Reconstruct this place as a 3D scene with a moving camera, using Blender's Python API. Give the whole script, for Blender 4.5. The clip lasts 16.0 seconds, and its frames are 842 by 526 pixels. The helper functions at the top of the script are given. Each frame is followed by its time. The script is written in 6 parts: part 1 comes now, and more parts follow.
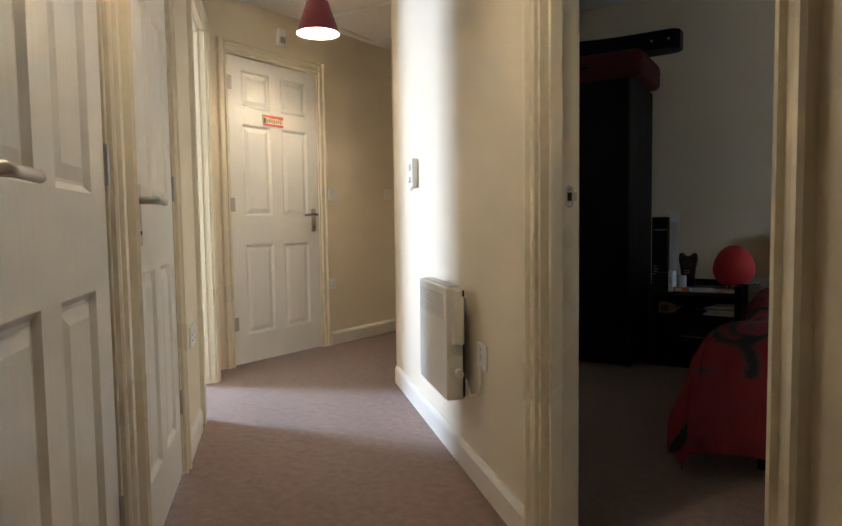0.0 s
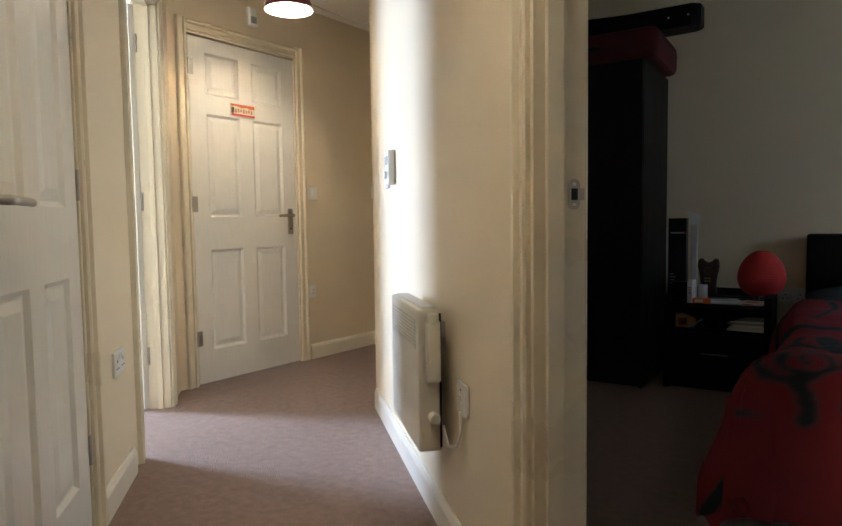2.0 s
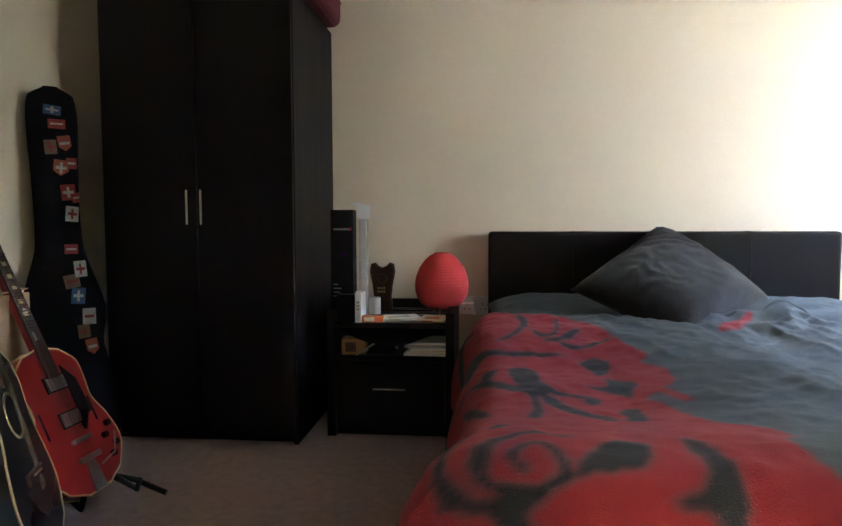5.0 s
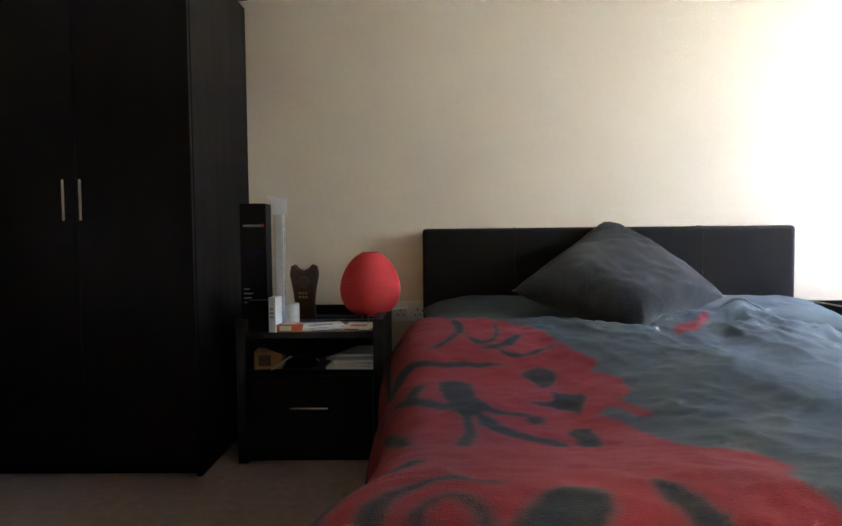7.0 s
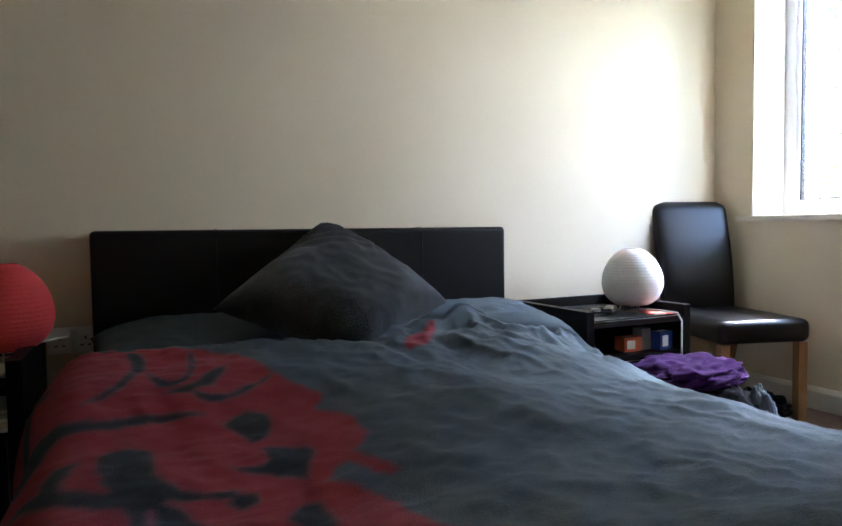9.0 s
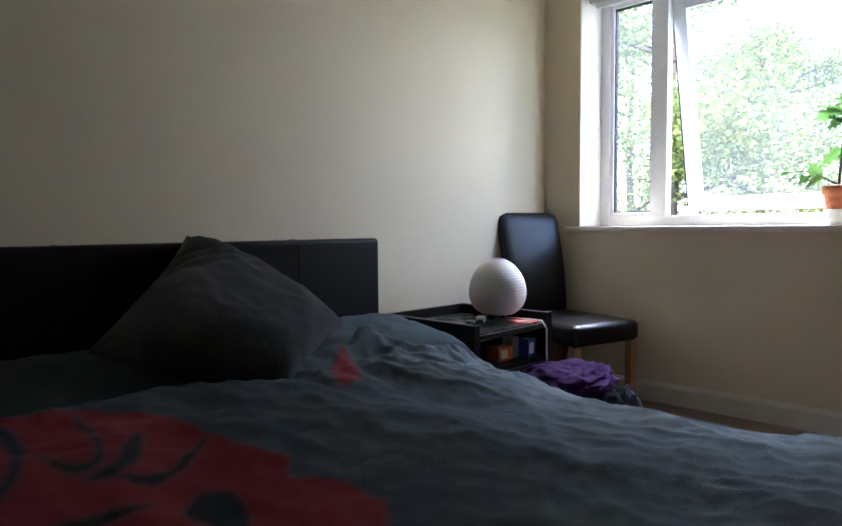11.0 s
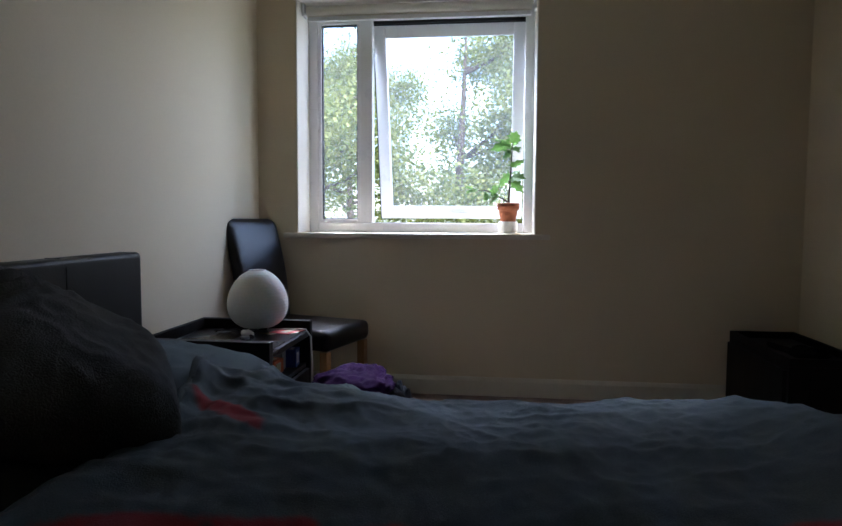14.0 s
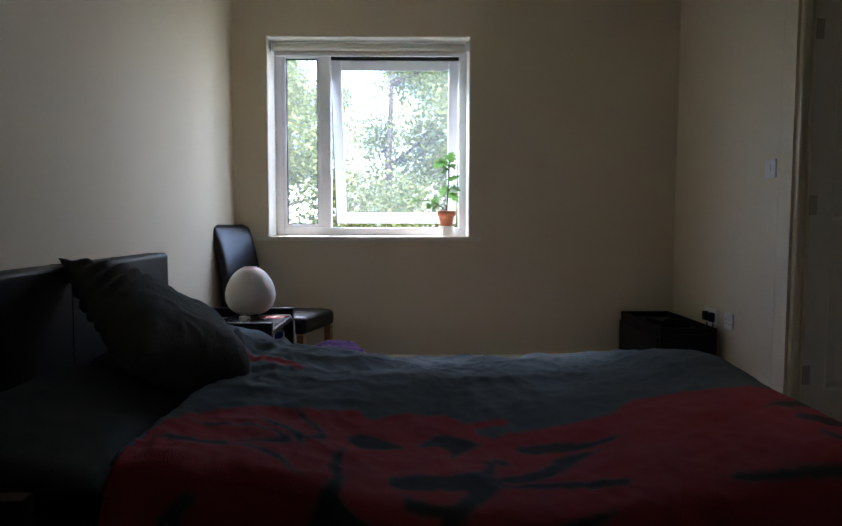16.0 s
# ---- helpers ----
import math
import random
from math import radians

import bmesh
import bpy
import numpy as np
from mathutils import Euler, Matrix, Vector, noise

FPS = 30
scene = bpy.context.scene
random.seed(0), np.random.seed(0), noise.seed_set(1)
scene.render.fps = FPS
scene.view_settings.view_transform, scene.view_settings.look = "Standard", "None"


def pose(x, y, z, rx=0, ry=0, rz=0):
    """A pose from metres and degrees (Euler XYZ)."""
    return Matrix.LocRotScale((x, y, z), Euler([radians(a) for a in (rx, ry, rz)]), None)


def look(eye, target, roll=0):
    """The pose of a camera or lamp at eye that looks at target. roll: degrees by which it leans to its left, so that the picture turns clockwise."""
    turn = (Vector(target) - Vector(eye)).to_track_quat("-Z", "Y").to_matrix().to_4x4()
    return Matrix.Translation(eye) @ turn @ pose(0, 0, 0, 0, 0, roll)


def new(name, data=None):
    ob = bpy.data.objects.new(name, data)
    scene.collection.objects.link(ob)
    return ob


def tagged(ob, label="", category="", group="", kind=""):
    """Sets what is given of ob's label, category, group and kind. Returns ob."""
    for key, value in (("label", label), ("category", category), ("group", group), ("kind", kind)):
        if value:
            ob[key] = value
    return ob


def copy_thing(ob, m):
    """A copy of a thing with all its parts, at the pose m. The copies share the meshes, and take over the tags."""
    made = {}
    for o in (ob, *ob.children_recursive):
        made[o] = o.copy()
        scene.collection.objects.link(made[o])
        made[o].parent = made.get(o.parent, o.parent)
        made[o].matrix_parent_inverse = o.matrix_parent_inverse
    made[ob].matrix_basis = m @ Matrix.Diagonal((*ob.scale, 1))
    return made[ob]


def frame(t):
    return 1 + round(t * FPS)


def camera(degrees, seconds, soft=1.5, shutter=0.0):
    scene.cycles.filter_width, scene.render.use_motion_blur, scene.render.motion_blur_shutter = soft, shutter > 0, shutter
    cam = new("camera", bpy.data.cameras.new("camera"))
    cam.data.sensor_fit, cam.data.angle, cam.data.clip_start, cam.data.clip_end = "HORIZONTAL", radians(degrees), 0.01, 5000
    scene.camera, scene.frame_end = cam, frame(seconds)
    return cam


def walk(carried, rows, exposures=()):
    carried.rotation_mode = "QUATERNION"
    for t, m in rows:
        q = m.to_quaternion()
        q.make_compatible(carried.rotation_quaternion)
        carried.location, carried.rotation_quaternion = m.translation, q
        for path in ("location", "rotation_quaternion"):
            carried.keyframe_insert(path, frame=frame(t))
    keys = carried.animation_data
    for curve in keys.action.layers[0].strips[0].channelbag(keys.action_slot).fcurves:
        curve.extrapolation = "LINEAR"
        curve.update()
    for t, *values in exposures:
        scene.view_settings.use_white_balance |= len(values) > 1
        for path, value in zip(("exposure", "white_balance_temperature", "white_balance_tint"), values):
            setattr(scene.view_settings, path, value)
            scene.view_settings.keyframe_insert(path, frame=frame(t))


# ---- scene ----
cam = camera(67.6, 16.0)

PATH = [
    (0, (-0.005, 0.449, 0.909), (-1.056, 2.146, 0.782), -0.8),
    (0.5, (-0.077, 0.516, 0.919), (-1.138, 2.207, 0.787), -0.7),
    (1, (-0.135, 0.605, 0.92), (-1.196, 2.295, 0.788), -0.7),
    (1.5, (-0.159, 0.742, 0.92), (-1.233, 2.424, 0.789), -0.7),
    (2, (-0.153, 0.895, 0.924), (-1.217, 2.583, 0.794), -0.8),
    (2.5, (-0.165, 1.063, 0.922), (-1.048, 2.852, 0.788), -0.5),
    (3, (-0.189, 1.288, 0.915), (-0.723, 3.21, 0.776), -0.4),
    (3.5, (-0.212, 1.559, 0.916), (-0.566, 3.522, 0.771), -0.2),
    (4, (-0.244, 1.777, 0.906), (-0.491, 3.756, 0.755), -0.0),
    (6.3, (-0.202, 2.152, 0.84), (-0.342, 4.145, 0.746), -0.3),
    (6.5, (-0.203, 2.176, 0.839), (-0.304, 4.171, 0.741), -0.5),
    (7, (-0.164, 2.314, 0.816), (-0.197, 4.311, 0.719), -0.6),
    (7.5, (-0.139, 2.443, 0.811), (-0.032, 4.438, 0.718), -0.4),
    (8, (-0.122, 2.518, 0.795), (0.228, 4.485, 0.713), -0.6),
    (8.5, (-0.118, 2.601, 0.818), (0.554, 4.482, 0.717), -0.6),
    (9, (-0.089, 2.695, 0.813), (0.753, 4.506, 0.715), -0.8),
    (9.2, (-0.09, 2.726, 0.815), (0.804, 4.513, 0.72), -0.9),
    (11.3, (-0.38, 3.12, 0.885), (1.128, 4.429, 0.767), -0.4),
    (11.5, (-0.39, 3.15, 0.892), (1.16, 4.408, 0.772), -0.4),
    (12, (-0.448, 3.253, 0.909), (1.242, 4.315, 0.78), -0.1),
    (12.5, (-0.481, 3.368, 0.912), (1.308, 4.253, 0.778), -0.0),
    (13, (-0.487, 3.52, 0.928), (1.392, 4.191, 0.789), -0.1),
    (13.5, (-0.545, 3.648, 0.946), (1.395, 4.112, 0.803), 0.1),
    (14, (-0.681, 3.73, 0.948), (1.301, 3.96, 0.808), 0.3),
    (14.5, (-0.865, 3.751, 0.956), (1.129, 3.832, 0.827), 0.1),
    (15, (-1.078, 3.784, 0.969), (0.918, 3.838, 0.847), 0.1),
    (15.5, (-1.26, 3.836, 0.978), (0.736, 3.853, 0.851), 0.1),
    (16, (-1.37, 3.868, 0.966), (0.626, 3.847, 0.834), 0.1),
]
walk(cam, [(t, look(eye, target, roll)) for t, eye, target, roll in PATH],
     [(0, 3.9, 5400, 13), (2.5, 3.9, 5400, 13), (3.0, 4.15, 5450, 14), (3.5, 5.2, 5550, 15), (4.0, 6.05, 5600, 16), (6.3, 6.05, 5700, 16), (7.5, 5.65, 5700, 15), (9.2, 4.7, 5550, 14), (11.3, 3.6, 5600, 15), (12.5, 3.1, 5600, 16), (13.5, 2.8, 5600, 16), (14.5, 2.95, 5600, 16), (16, 3.2, 5600, 16)])


# ---- light ----
world = bpy.data.worlds.new("overcast_sky")
scene.world = world
world.use_nodes = True
wn = world.node_tree.nodes
sky = wn.new("ShaderNodeTexSky")
sky.sky_type, sky.sun_disc = "NISHITA", False
sky.sun_elevation, sky.sun_rotation, sky.dust_density, sky.air_density = radians(53), radians(243), 1.6, 1.0
world.node_tree.links.new(sky.outputs[0], wn["Background"].inputs[0])
wn["Background"].inputs[1].default_value = 0.15


def lamp(name, kind, m, power, colour, **more):
    data = bpy.data.lights.new(name, kind)
    data.energy, data.color = power, colour
    for key, value in more.items():
        if key == "size":
            data.shape, data.size = "RECTANGLE", value
        elif key == "size_y":
            data.size_y = value
        elif key == "angle":
            data.angle = value
        elif key == "radius":
            data.shadow_soft_size = value
    ob = new(name, data)
    ob.matrix_world = m
    return ob


lamp("sun", "SUN", look((-8, 0, 12), (0, 4, 0)), 1.1, (1.0, 0.91, 0.76), angle=radians(14))
# skylight before the bedroom window, above it and beside the view, and in the side room's window
lamp("bedroom_window_light", "AREA", look((5.8, 5.4, 4.9), (2.5, 4.1, 1.30)), 118, (0.95, 0.96, 0.99), size=3.0, size_y=1.8)
lamp("bedroom_side_sky_light", "AREA", look((7.6, 1.2, 2.9), (2.7, 3.0, 2.3)), 20, (1.0, 0.97, 0.91), size=2.9, size_y=6.0)
HALL = pose(0, 0, 0, 0, 0, -45)       # x runs back along the corridor, y across it to the heater wall
lamp("side_room_window_light", "AREA", look(HALL @ Vector((-5.25, -2.94, 1.35)), HALL @ Vector((-3.7, 0.2, 0.95))), 19, (0.78, 0.88, 1.0), size=0.9, size_y=1.2)
lamp("pendant_bulb_light", "POINT", pose(-2.557, 3.427, 2.13), 5.4, (1.0, 0.79, 0.49), radius=0.035)
lamp("second_pendant_bulb_light", "POINT", HALL @ pose(-1.60, 0.42, 2.13), 4.4, (1.0, 0.79, 0.49), radius=0.035)

# ---- materials ----


def nodes_of(name):
    m = bpy.data.materials.new(name)
    m.use_nodes = True
    return m, m.node_tree.nodes, m.node_tree.links, m.node_tree.nodes["Principled BSDF"]


def material(name, colour, rough=0.5, metal=0.0, vary=0.08, scale=6.0, grain=60.0, bump=0.1, stretch=(1, 1, 1), spread=0.1, dark=None, coat=0.0, sheen=0.0):
    """Colour with broad and fine variation, uneven gloss and a fine relief."""
    m, n, l, p = nodes_of(name)
    co, mp = n.new("ShaderNodeTexCoord"), n.new("ShaderNodeMapping")
    mp.inputs["Scale"].default_value = stretch
    l.new(co.outputs["Object"], mp.inputs["Vector"])
    big, fine = n.new("ShaderNodeTexNoise"), n.new("ShaderNodeTexNoise")
    big.inputs["Scale"].default_value, fine.inputs["Scale"].default_value = scale, grain
    big.inputs["Detail"].default_value, fine.inputs["Detail"].default_value = 4, 3
    for x in (big, fine):
        l.new(mp.outputs[0], x.inputs["Vector"])
    mix = n.new("ShaderNodeMix")
    mix.data_type = "RGBA"
    mix.inputs[6].default_value = (*[c * (1 - vary * 1.6) for c in (dark or colour)], 1)
    mix.inputs[7].default_value = (*[min(1, c * (1 + vary)) for c in colour], 1)
    add = n.new("ShaderNodeMath")
    add.operation = "MULTIPLY_ADD"
    l.new(fine.outputs["Fac"], add.inputs[0])
    add.inputs[1].default_value = 0.5
    half = n.new("ShaderNodeMath")
    half.operation = "MULTIPLY"
    half.inputs[1].default_value = 0.5
    l.new(big.outputs["Fac"], half.inputs[0])
    l.new(half.outputs[0], add.inputs[2])
    ramp = n.new("ShaderNodeMapRange")
    ramp.inputs["From Min"].default_value, ramp.inputs["From Max"].default_value = 0.3, 0.7
    l.new(add.outputs[0], ramp.inputs["Value"])
    l.new(ramp.outputs[0], mix.inputs[0])
    l.new(mix.outputs[2], p.inputs["Base Color"])
    rr = n.new("ShaderNodeMapRange")
    rr.inputs["To Min"].default_value, rr.inputs["To Max"].default_value = max(0.03, rough - spread), min(1, rough + spread)
    l.new(big.outputs["Fac"], rr.inputs["Value"])
    l.new(rr.outputs[0], p.inputs["Roughness"])
    p.inputs["Metallic"].default_value = metal
    p.inputs["Coat Weight"].default_value = coat
    p.inputs["Sheen Weight"].default_value = sheen
    if bump:
        b = n.new("ShaderNodeBump")
        b.inputs["Strength"].default_value, b.inputs["Distance"].default_value = bump, 0.004
        l.new(fine.outputs["Fac"], b.inputs["Height"])
        l.new(b.outputs[0], p.inputs["Normal"])
    return m


WALL = material("cream_emulsion", (0.75, 0.65, 0.475), 0.72, vary=0.03, scale=1.3, grain=140, bump=0.10)
CEIL = material("white_ceiling_paint", (0.78, 0.74, 0.66), 0.85, vary=0.03, scale=2, grain=160, bump=0.12)
GLOSS = material("cream_gloss_paint", (0.76, 0.68, 0.51), 0.28, vary=0.02, scale=3, grain=40, bump=0.02, spread=0.03)
SKIRT = material("pale_cream_gloss_paint", (0.77, 0.72, 0.61), 0.32, vary=0.02, scale=3, grain=40, bump=0.02, spread=0.03)
DOOR = material("white_door_paint", (0.80, 0.775, 0.71), 0.33, vary=0.03, scale=4, grain=70, bump=0.16, stretch=(1, 1, 0.12))
CARPET = material("brown_pile_carpet", (0.24, 0.15, 0.112), 0.98, vary=0.28, scale=30, grain=190, bump=1.0, sheen=0.2)
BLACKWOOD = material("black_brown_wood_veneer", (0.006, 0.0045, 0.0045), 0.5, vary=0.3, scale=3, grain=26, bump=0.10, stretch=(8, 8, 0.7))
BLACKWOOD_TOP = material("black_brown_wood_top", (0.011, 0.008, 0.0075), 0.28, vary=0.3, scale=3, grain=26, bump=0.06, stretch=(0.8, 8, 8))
LEATHER = material("black_brown_leather", (0.005, 0.004, 0.0045), 0.32, vary=0.06, scale=5, grain=230, bump=0.14, spread=0.02)
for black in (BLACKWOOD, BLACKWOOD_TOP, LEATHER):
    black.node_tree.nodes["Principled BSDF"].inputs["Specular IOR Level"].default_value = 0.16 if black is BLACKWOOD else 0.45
HEADBOARD = material("black_leather_upholstery", (0.0055, 0.0048, 0.005), 0.40, vary=0.06, scale=5, grain=230, bump=0.14, spread=0.05)
HEADBOARD.node_tree.nodes["Principled BSDF"].inputs["Specular IOR Level"].default_value = 0.22
CHROME = material("brushed_chrome", (0.62, 0.60, 0.57), 0.24, 1.0, vary=0.05, scale=20, grain=150, bump=0.03)
NICKEL = material("satin_nickel", (0.50, 0.47, 0.43), 0.33, 1.0, vary=0.06, scale=20, grain=200, bump=0.04)
WHITE_PLASTIC = material("white_plastic", (0.80, 0.79, 0.75), 0.35, vary=0.02, scale=20, grain=200, bump=0.02)
CREAM_METAL = material("cream_enamelled_steel", (0.78, 0.75, 0.66), 0.35, vary=0.02, scale=8, grain=120, bump=0.04)
GREY_PLASTIC = material("grey_plastic", (0.33, 0.33, 0.32), 0.45, vary=0.05, scale=20, grain=150, bump=0.03)
# greyer than the heater's cream: shade of the grille recess as colour
PALE_GREY = material("shaded_grille_enamel", (0.60, 0.59, 0.56), 0.4, vary=0.04, scale=20, grain=150, bump=0.03)
DARK = material("black_plastic", (0.007, 0.007, 0.008), 0.45, vary=0.1, scale=20, grain=200, bump=0.05)
DARK.node_tree.nodes["Principled BSDF"].inputs["Specular IOR Level"].default_value = 0.12
UPVC = material("white_upvc", (0.82, 0.82, 0.83), 0.3, vary=0.015, scale=8, grain=120, bump=0.02)
RUBBER = material("black_rubber_seal", (0.012, 0.012, 0.012), 0.7, vary=0.1, bump=0.05)
FABRIC_DARK = material("charcoal_velvet", (0.056, 0.058, 0.058), 0.95, vary=0.45, scale=9, grain=260, bump=0.6, sheen=0.15)
SHEET = material("slate_cotton", (0.085, 0.106, 0.118), 0.95, vary=0.15, scale=6, grain=350, bump=0.4)
PURPLE = material("purple_cotton", (0.032, 0.009, 0.055), 0.9, vary=0.25, scale=12, grain=260, bump=0.5)
BLACK_CLOTH = material("black_cloth", (0.008, 0.008, 0.010), 0.92, vary=0.3, scale=10, grain=300, bump=0.5)
GREY_CLOTH = material("grey_cloth", (0.10, 0.115, 0.14), 0.92, vary=0.15, scale=10, grain=300, bump=0.5)
for cloth in (FABRIC_DARK, SHEET, PURPLE, BLACK_CLOTH, GREY_CLOTH):
    cloth.node_tree.nodes["Principled BSDF"].inputs["Specular IOR Level"].default_value = 0.06
BURGUNDY = material("burgundy_fabric_shade", (0.16, 0.018, 0.028), 0.8, vary=0.15, scale=8, grain=300, bump=0.3, sheen=0.2)
SUITCASE = material("dark_red_luggage_fabric", (0.10, 0.008, 0.014), 0.85, vary=0.25, scale=9, grain=280, bump=0.5)
CARD = material("brown_cardboard", (0.36, 0.24, 0.14), 0.85, vary=0.12, scale=5, grain=90, bump=0.15, stretch=(1, 1, 6))
PAPER = material("white_paper", (0.78, 0.77, 0.73), 0.8, vary=0.04, scale=12, grain=120, bump=0.05)
RED_PRINT = material("red_printed_card", (0.55, 0.05, 0.03), 0.5, vary=0.1, scale=15, grain=90, bump=0.03)
ORANGE_PRINT = material("orange_red_printed_card", (0.62, 0.13, 0.03), 0.5, vary=0.1, scale=15, grain=90, bump=0.03)
BLUE_PRINT = material("blue_printed_card", (0.03, 0.08, 0.32), 0.45, vary=0.1, scale=15, grain=90, bump=0.03)
CREAM_PRINT = material("cream_printed_card", (0.72, 0.66, 0.5), 0.55, vary=0.05, scale=15, grain=90, bump=0.03)
TAN_BOX = material("tan_printed_box", (0.36, 0.2, 0.075), 0.7, vary=0.12, scale=20, grain=90, bump=0.05)
BEECH = material("honey_oak_wood", (0.36, 0.19, 0.075), 0.4, vary=0.2, scale=4, grain=40, bump=0.1, stretch=(9, 9, 0.8))
TERRACOTTA = material("terracotta", (0.42, 0.13, 0.055), 0.8, vary=0.15, scale=12, grain=120, bump=0.2)
SOIL = material("dry_potting_soil", (0.10, 0.07, 0.045), 0.98, vary=0.5, scale=40, grain=160, bump=1.0)
GUITAR_RED = material("cherry_red_lacquer", (0.24, 0.010, 0.008), 0.32, vary=0.15, scale=4, grain=20, bump=0.02, coat=0.15)
GUITAR_BLACK = material("black_lacquer", (0.008, 0.008, 0.009), 0.28, vary=0.1, scale=4, grain=30, bump=0.02, coat=0.15)
# darker and rougher than the other nickel
DULL_STEEL = material("dull_nickel", (0.24, 0.23, 0.21), 0.42, 1.0, vary=0.15, scale=30, grain=160, bump=0.05)
BINDING = material("cream_celluloid_binding", (0.52, 0.41, 0.18), 0.35, vary=0.06, scale=20, grain=90, bump=0.02)
ROSEWOOD = material("rosewood_fretboard", (0.045, 0.022, 0.014), 0.5, vary=0.25, scale=6, grain=60, bump=0.1, stretch=(1, 1, 8))
WALNUT = material("carved_walnut", (0.085, 0.034, 0.016), 0.35, vary=0.3, scale=8, grain=50, bump=0.15, stretch=(1, 1, 5))
TREE_BARK = material("grey_brown_bark", (0.10, 0.08, 0.06), 0.95, vary=0.3, scale=6, grain=40, bump=0.8)


def glass_material():
    """Clear glass under a thin, uneven film of dust."""
    m, n, l, p = nodes_of("dusty_window_glass")
    p.inputs["Base Color"].default_value = (1, 1, 1, 1)
    p.inputs["Roughness"].default_value = 0.0
    p.inputs["IOR"].default_value = 1.02
    p.inputs["Transmission Weight"].default_value = 1.0
    film, mix, nz, mr, co = n.new("ShaderNodeBsdfTranslucent"), n.new("ShaderNodeMixShader"), n.new("ShaderNodeTexNoise"), n.new("ShaderNodeMapRange"), n.new("ShaderNodeTexCoord")
    film.inputs["Color"].default_value = (0.85, 0.88, 0.88, 1)
    nz.inputs["Scale"].default_value, nz.inputs["Detail"].default_value = 4.0, 5
    mr.inputs["To Min"].default_value, mr.inputs["To Max"].default_value = 0.01, 0.035
    l.new(co.outputs["Object"], nz.inputs["Vector"])
    l.new(nz.outputs["Fac"], mr.inputs["Value"])
    l.new(mr.outputs[0], mix.inputs[0])
    l.new(p.outputs[0], mix.inputs[1])
    l.new(film.outputs[0], mix.inputs[2])
    l.new(mix.outputs[0], n["Material Output"].inputs["Surface"])
    return m


GLASS = glass_material()


def paper_shade(name, colour):
    """Thin ribbed paper that lets light through."""
    m = material(name, colour, 0.85, vary=0.05, scale=14, grain=120, bump=0.25)
    p = m.node_tree.nodes["Principled BSDF"]
    p.inputs["Subsurface Weight"].default_value = 0.3
    p.inputs["Subsurface Radius"].default_value = (0.03, 0.02, 0.015)
    return m


RED_PAPER = paper_shade("red_rice_paper", (0.60, 0.045, 0.04))
WHITE_PAPER = paper_shade("white_rice_paper", (0.80, 0.78, 0.74))


def glowing(name, colour, strength):
    m, n, l, p = nodes_of(name)
    p.inputs["Base Color"].default_value = (*colour, 1)
    p.inputs["Emission Color"].default_value = (*colour, 1)
    p.inputs["Emission Strength"].default_value = strength
    return m


BULB = glowing("lit_bulb_glass", (1.0, 0.80, 0.52), 1.4)
SHADE_IN = glowing("lit_shade_lining", (1.0, 0.90, 0.74), 0.2)


def leaf_material(name, a, b):
    m, n, l, p = nodes_of(name)
    geo, mix = n.new("ShaderNodeNewGeometry"), n.new("ShaderNodeMix")
    mix.data_type = "RGBA"
    mix.inputs[6].default_value, mix.inputs[7].default_value = (*a, 1), (*b, 1)
    l.new(geo.outputs["Random Per Island"], mix.inputs[0])
    l.new(mix.outputs[2], p.inputs["Base Color"])
    p.inputs["Roughness"].default_value = 0.55
    tr, add = n.new("ShaderNodeBsdfTranslucent"), n.new("ShaderNodeMixShader")
    l.new(mix.outputs[2], tr.inputs["Color"])
    add.inputs[0].default_value = 0.45
    l.new(p.outputs[0], add.inputs[1])
    l.new(tr.outputs[0], add.inputs[2])
    l.new(add.outputs[0], n["Material Output"].inputs["Surface"])
    return m


LEAF = leaf_material("sycamore_leaves", (0.10, 0.14, 0.035), (0.25, 0.27, 0.07))
FIG_LEAF = leaf_material("pot_plant_leaves", (0.07, 0.16, 0.03), (0.15, 0.26, 0.06))
GRASS = material("rough_grass", (0.09, 0.13, 0.04), 0.95, vary=0.4, scale=3, grain=60, bump=0.8)


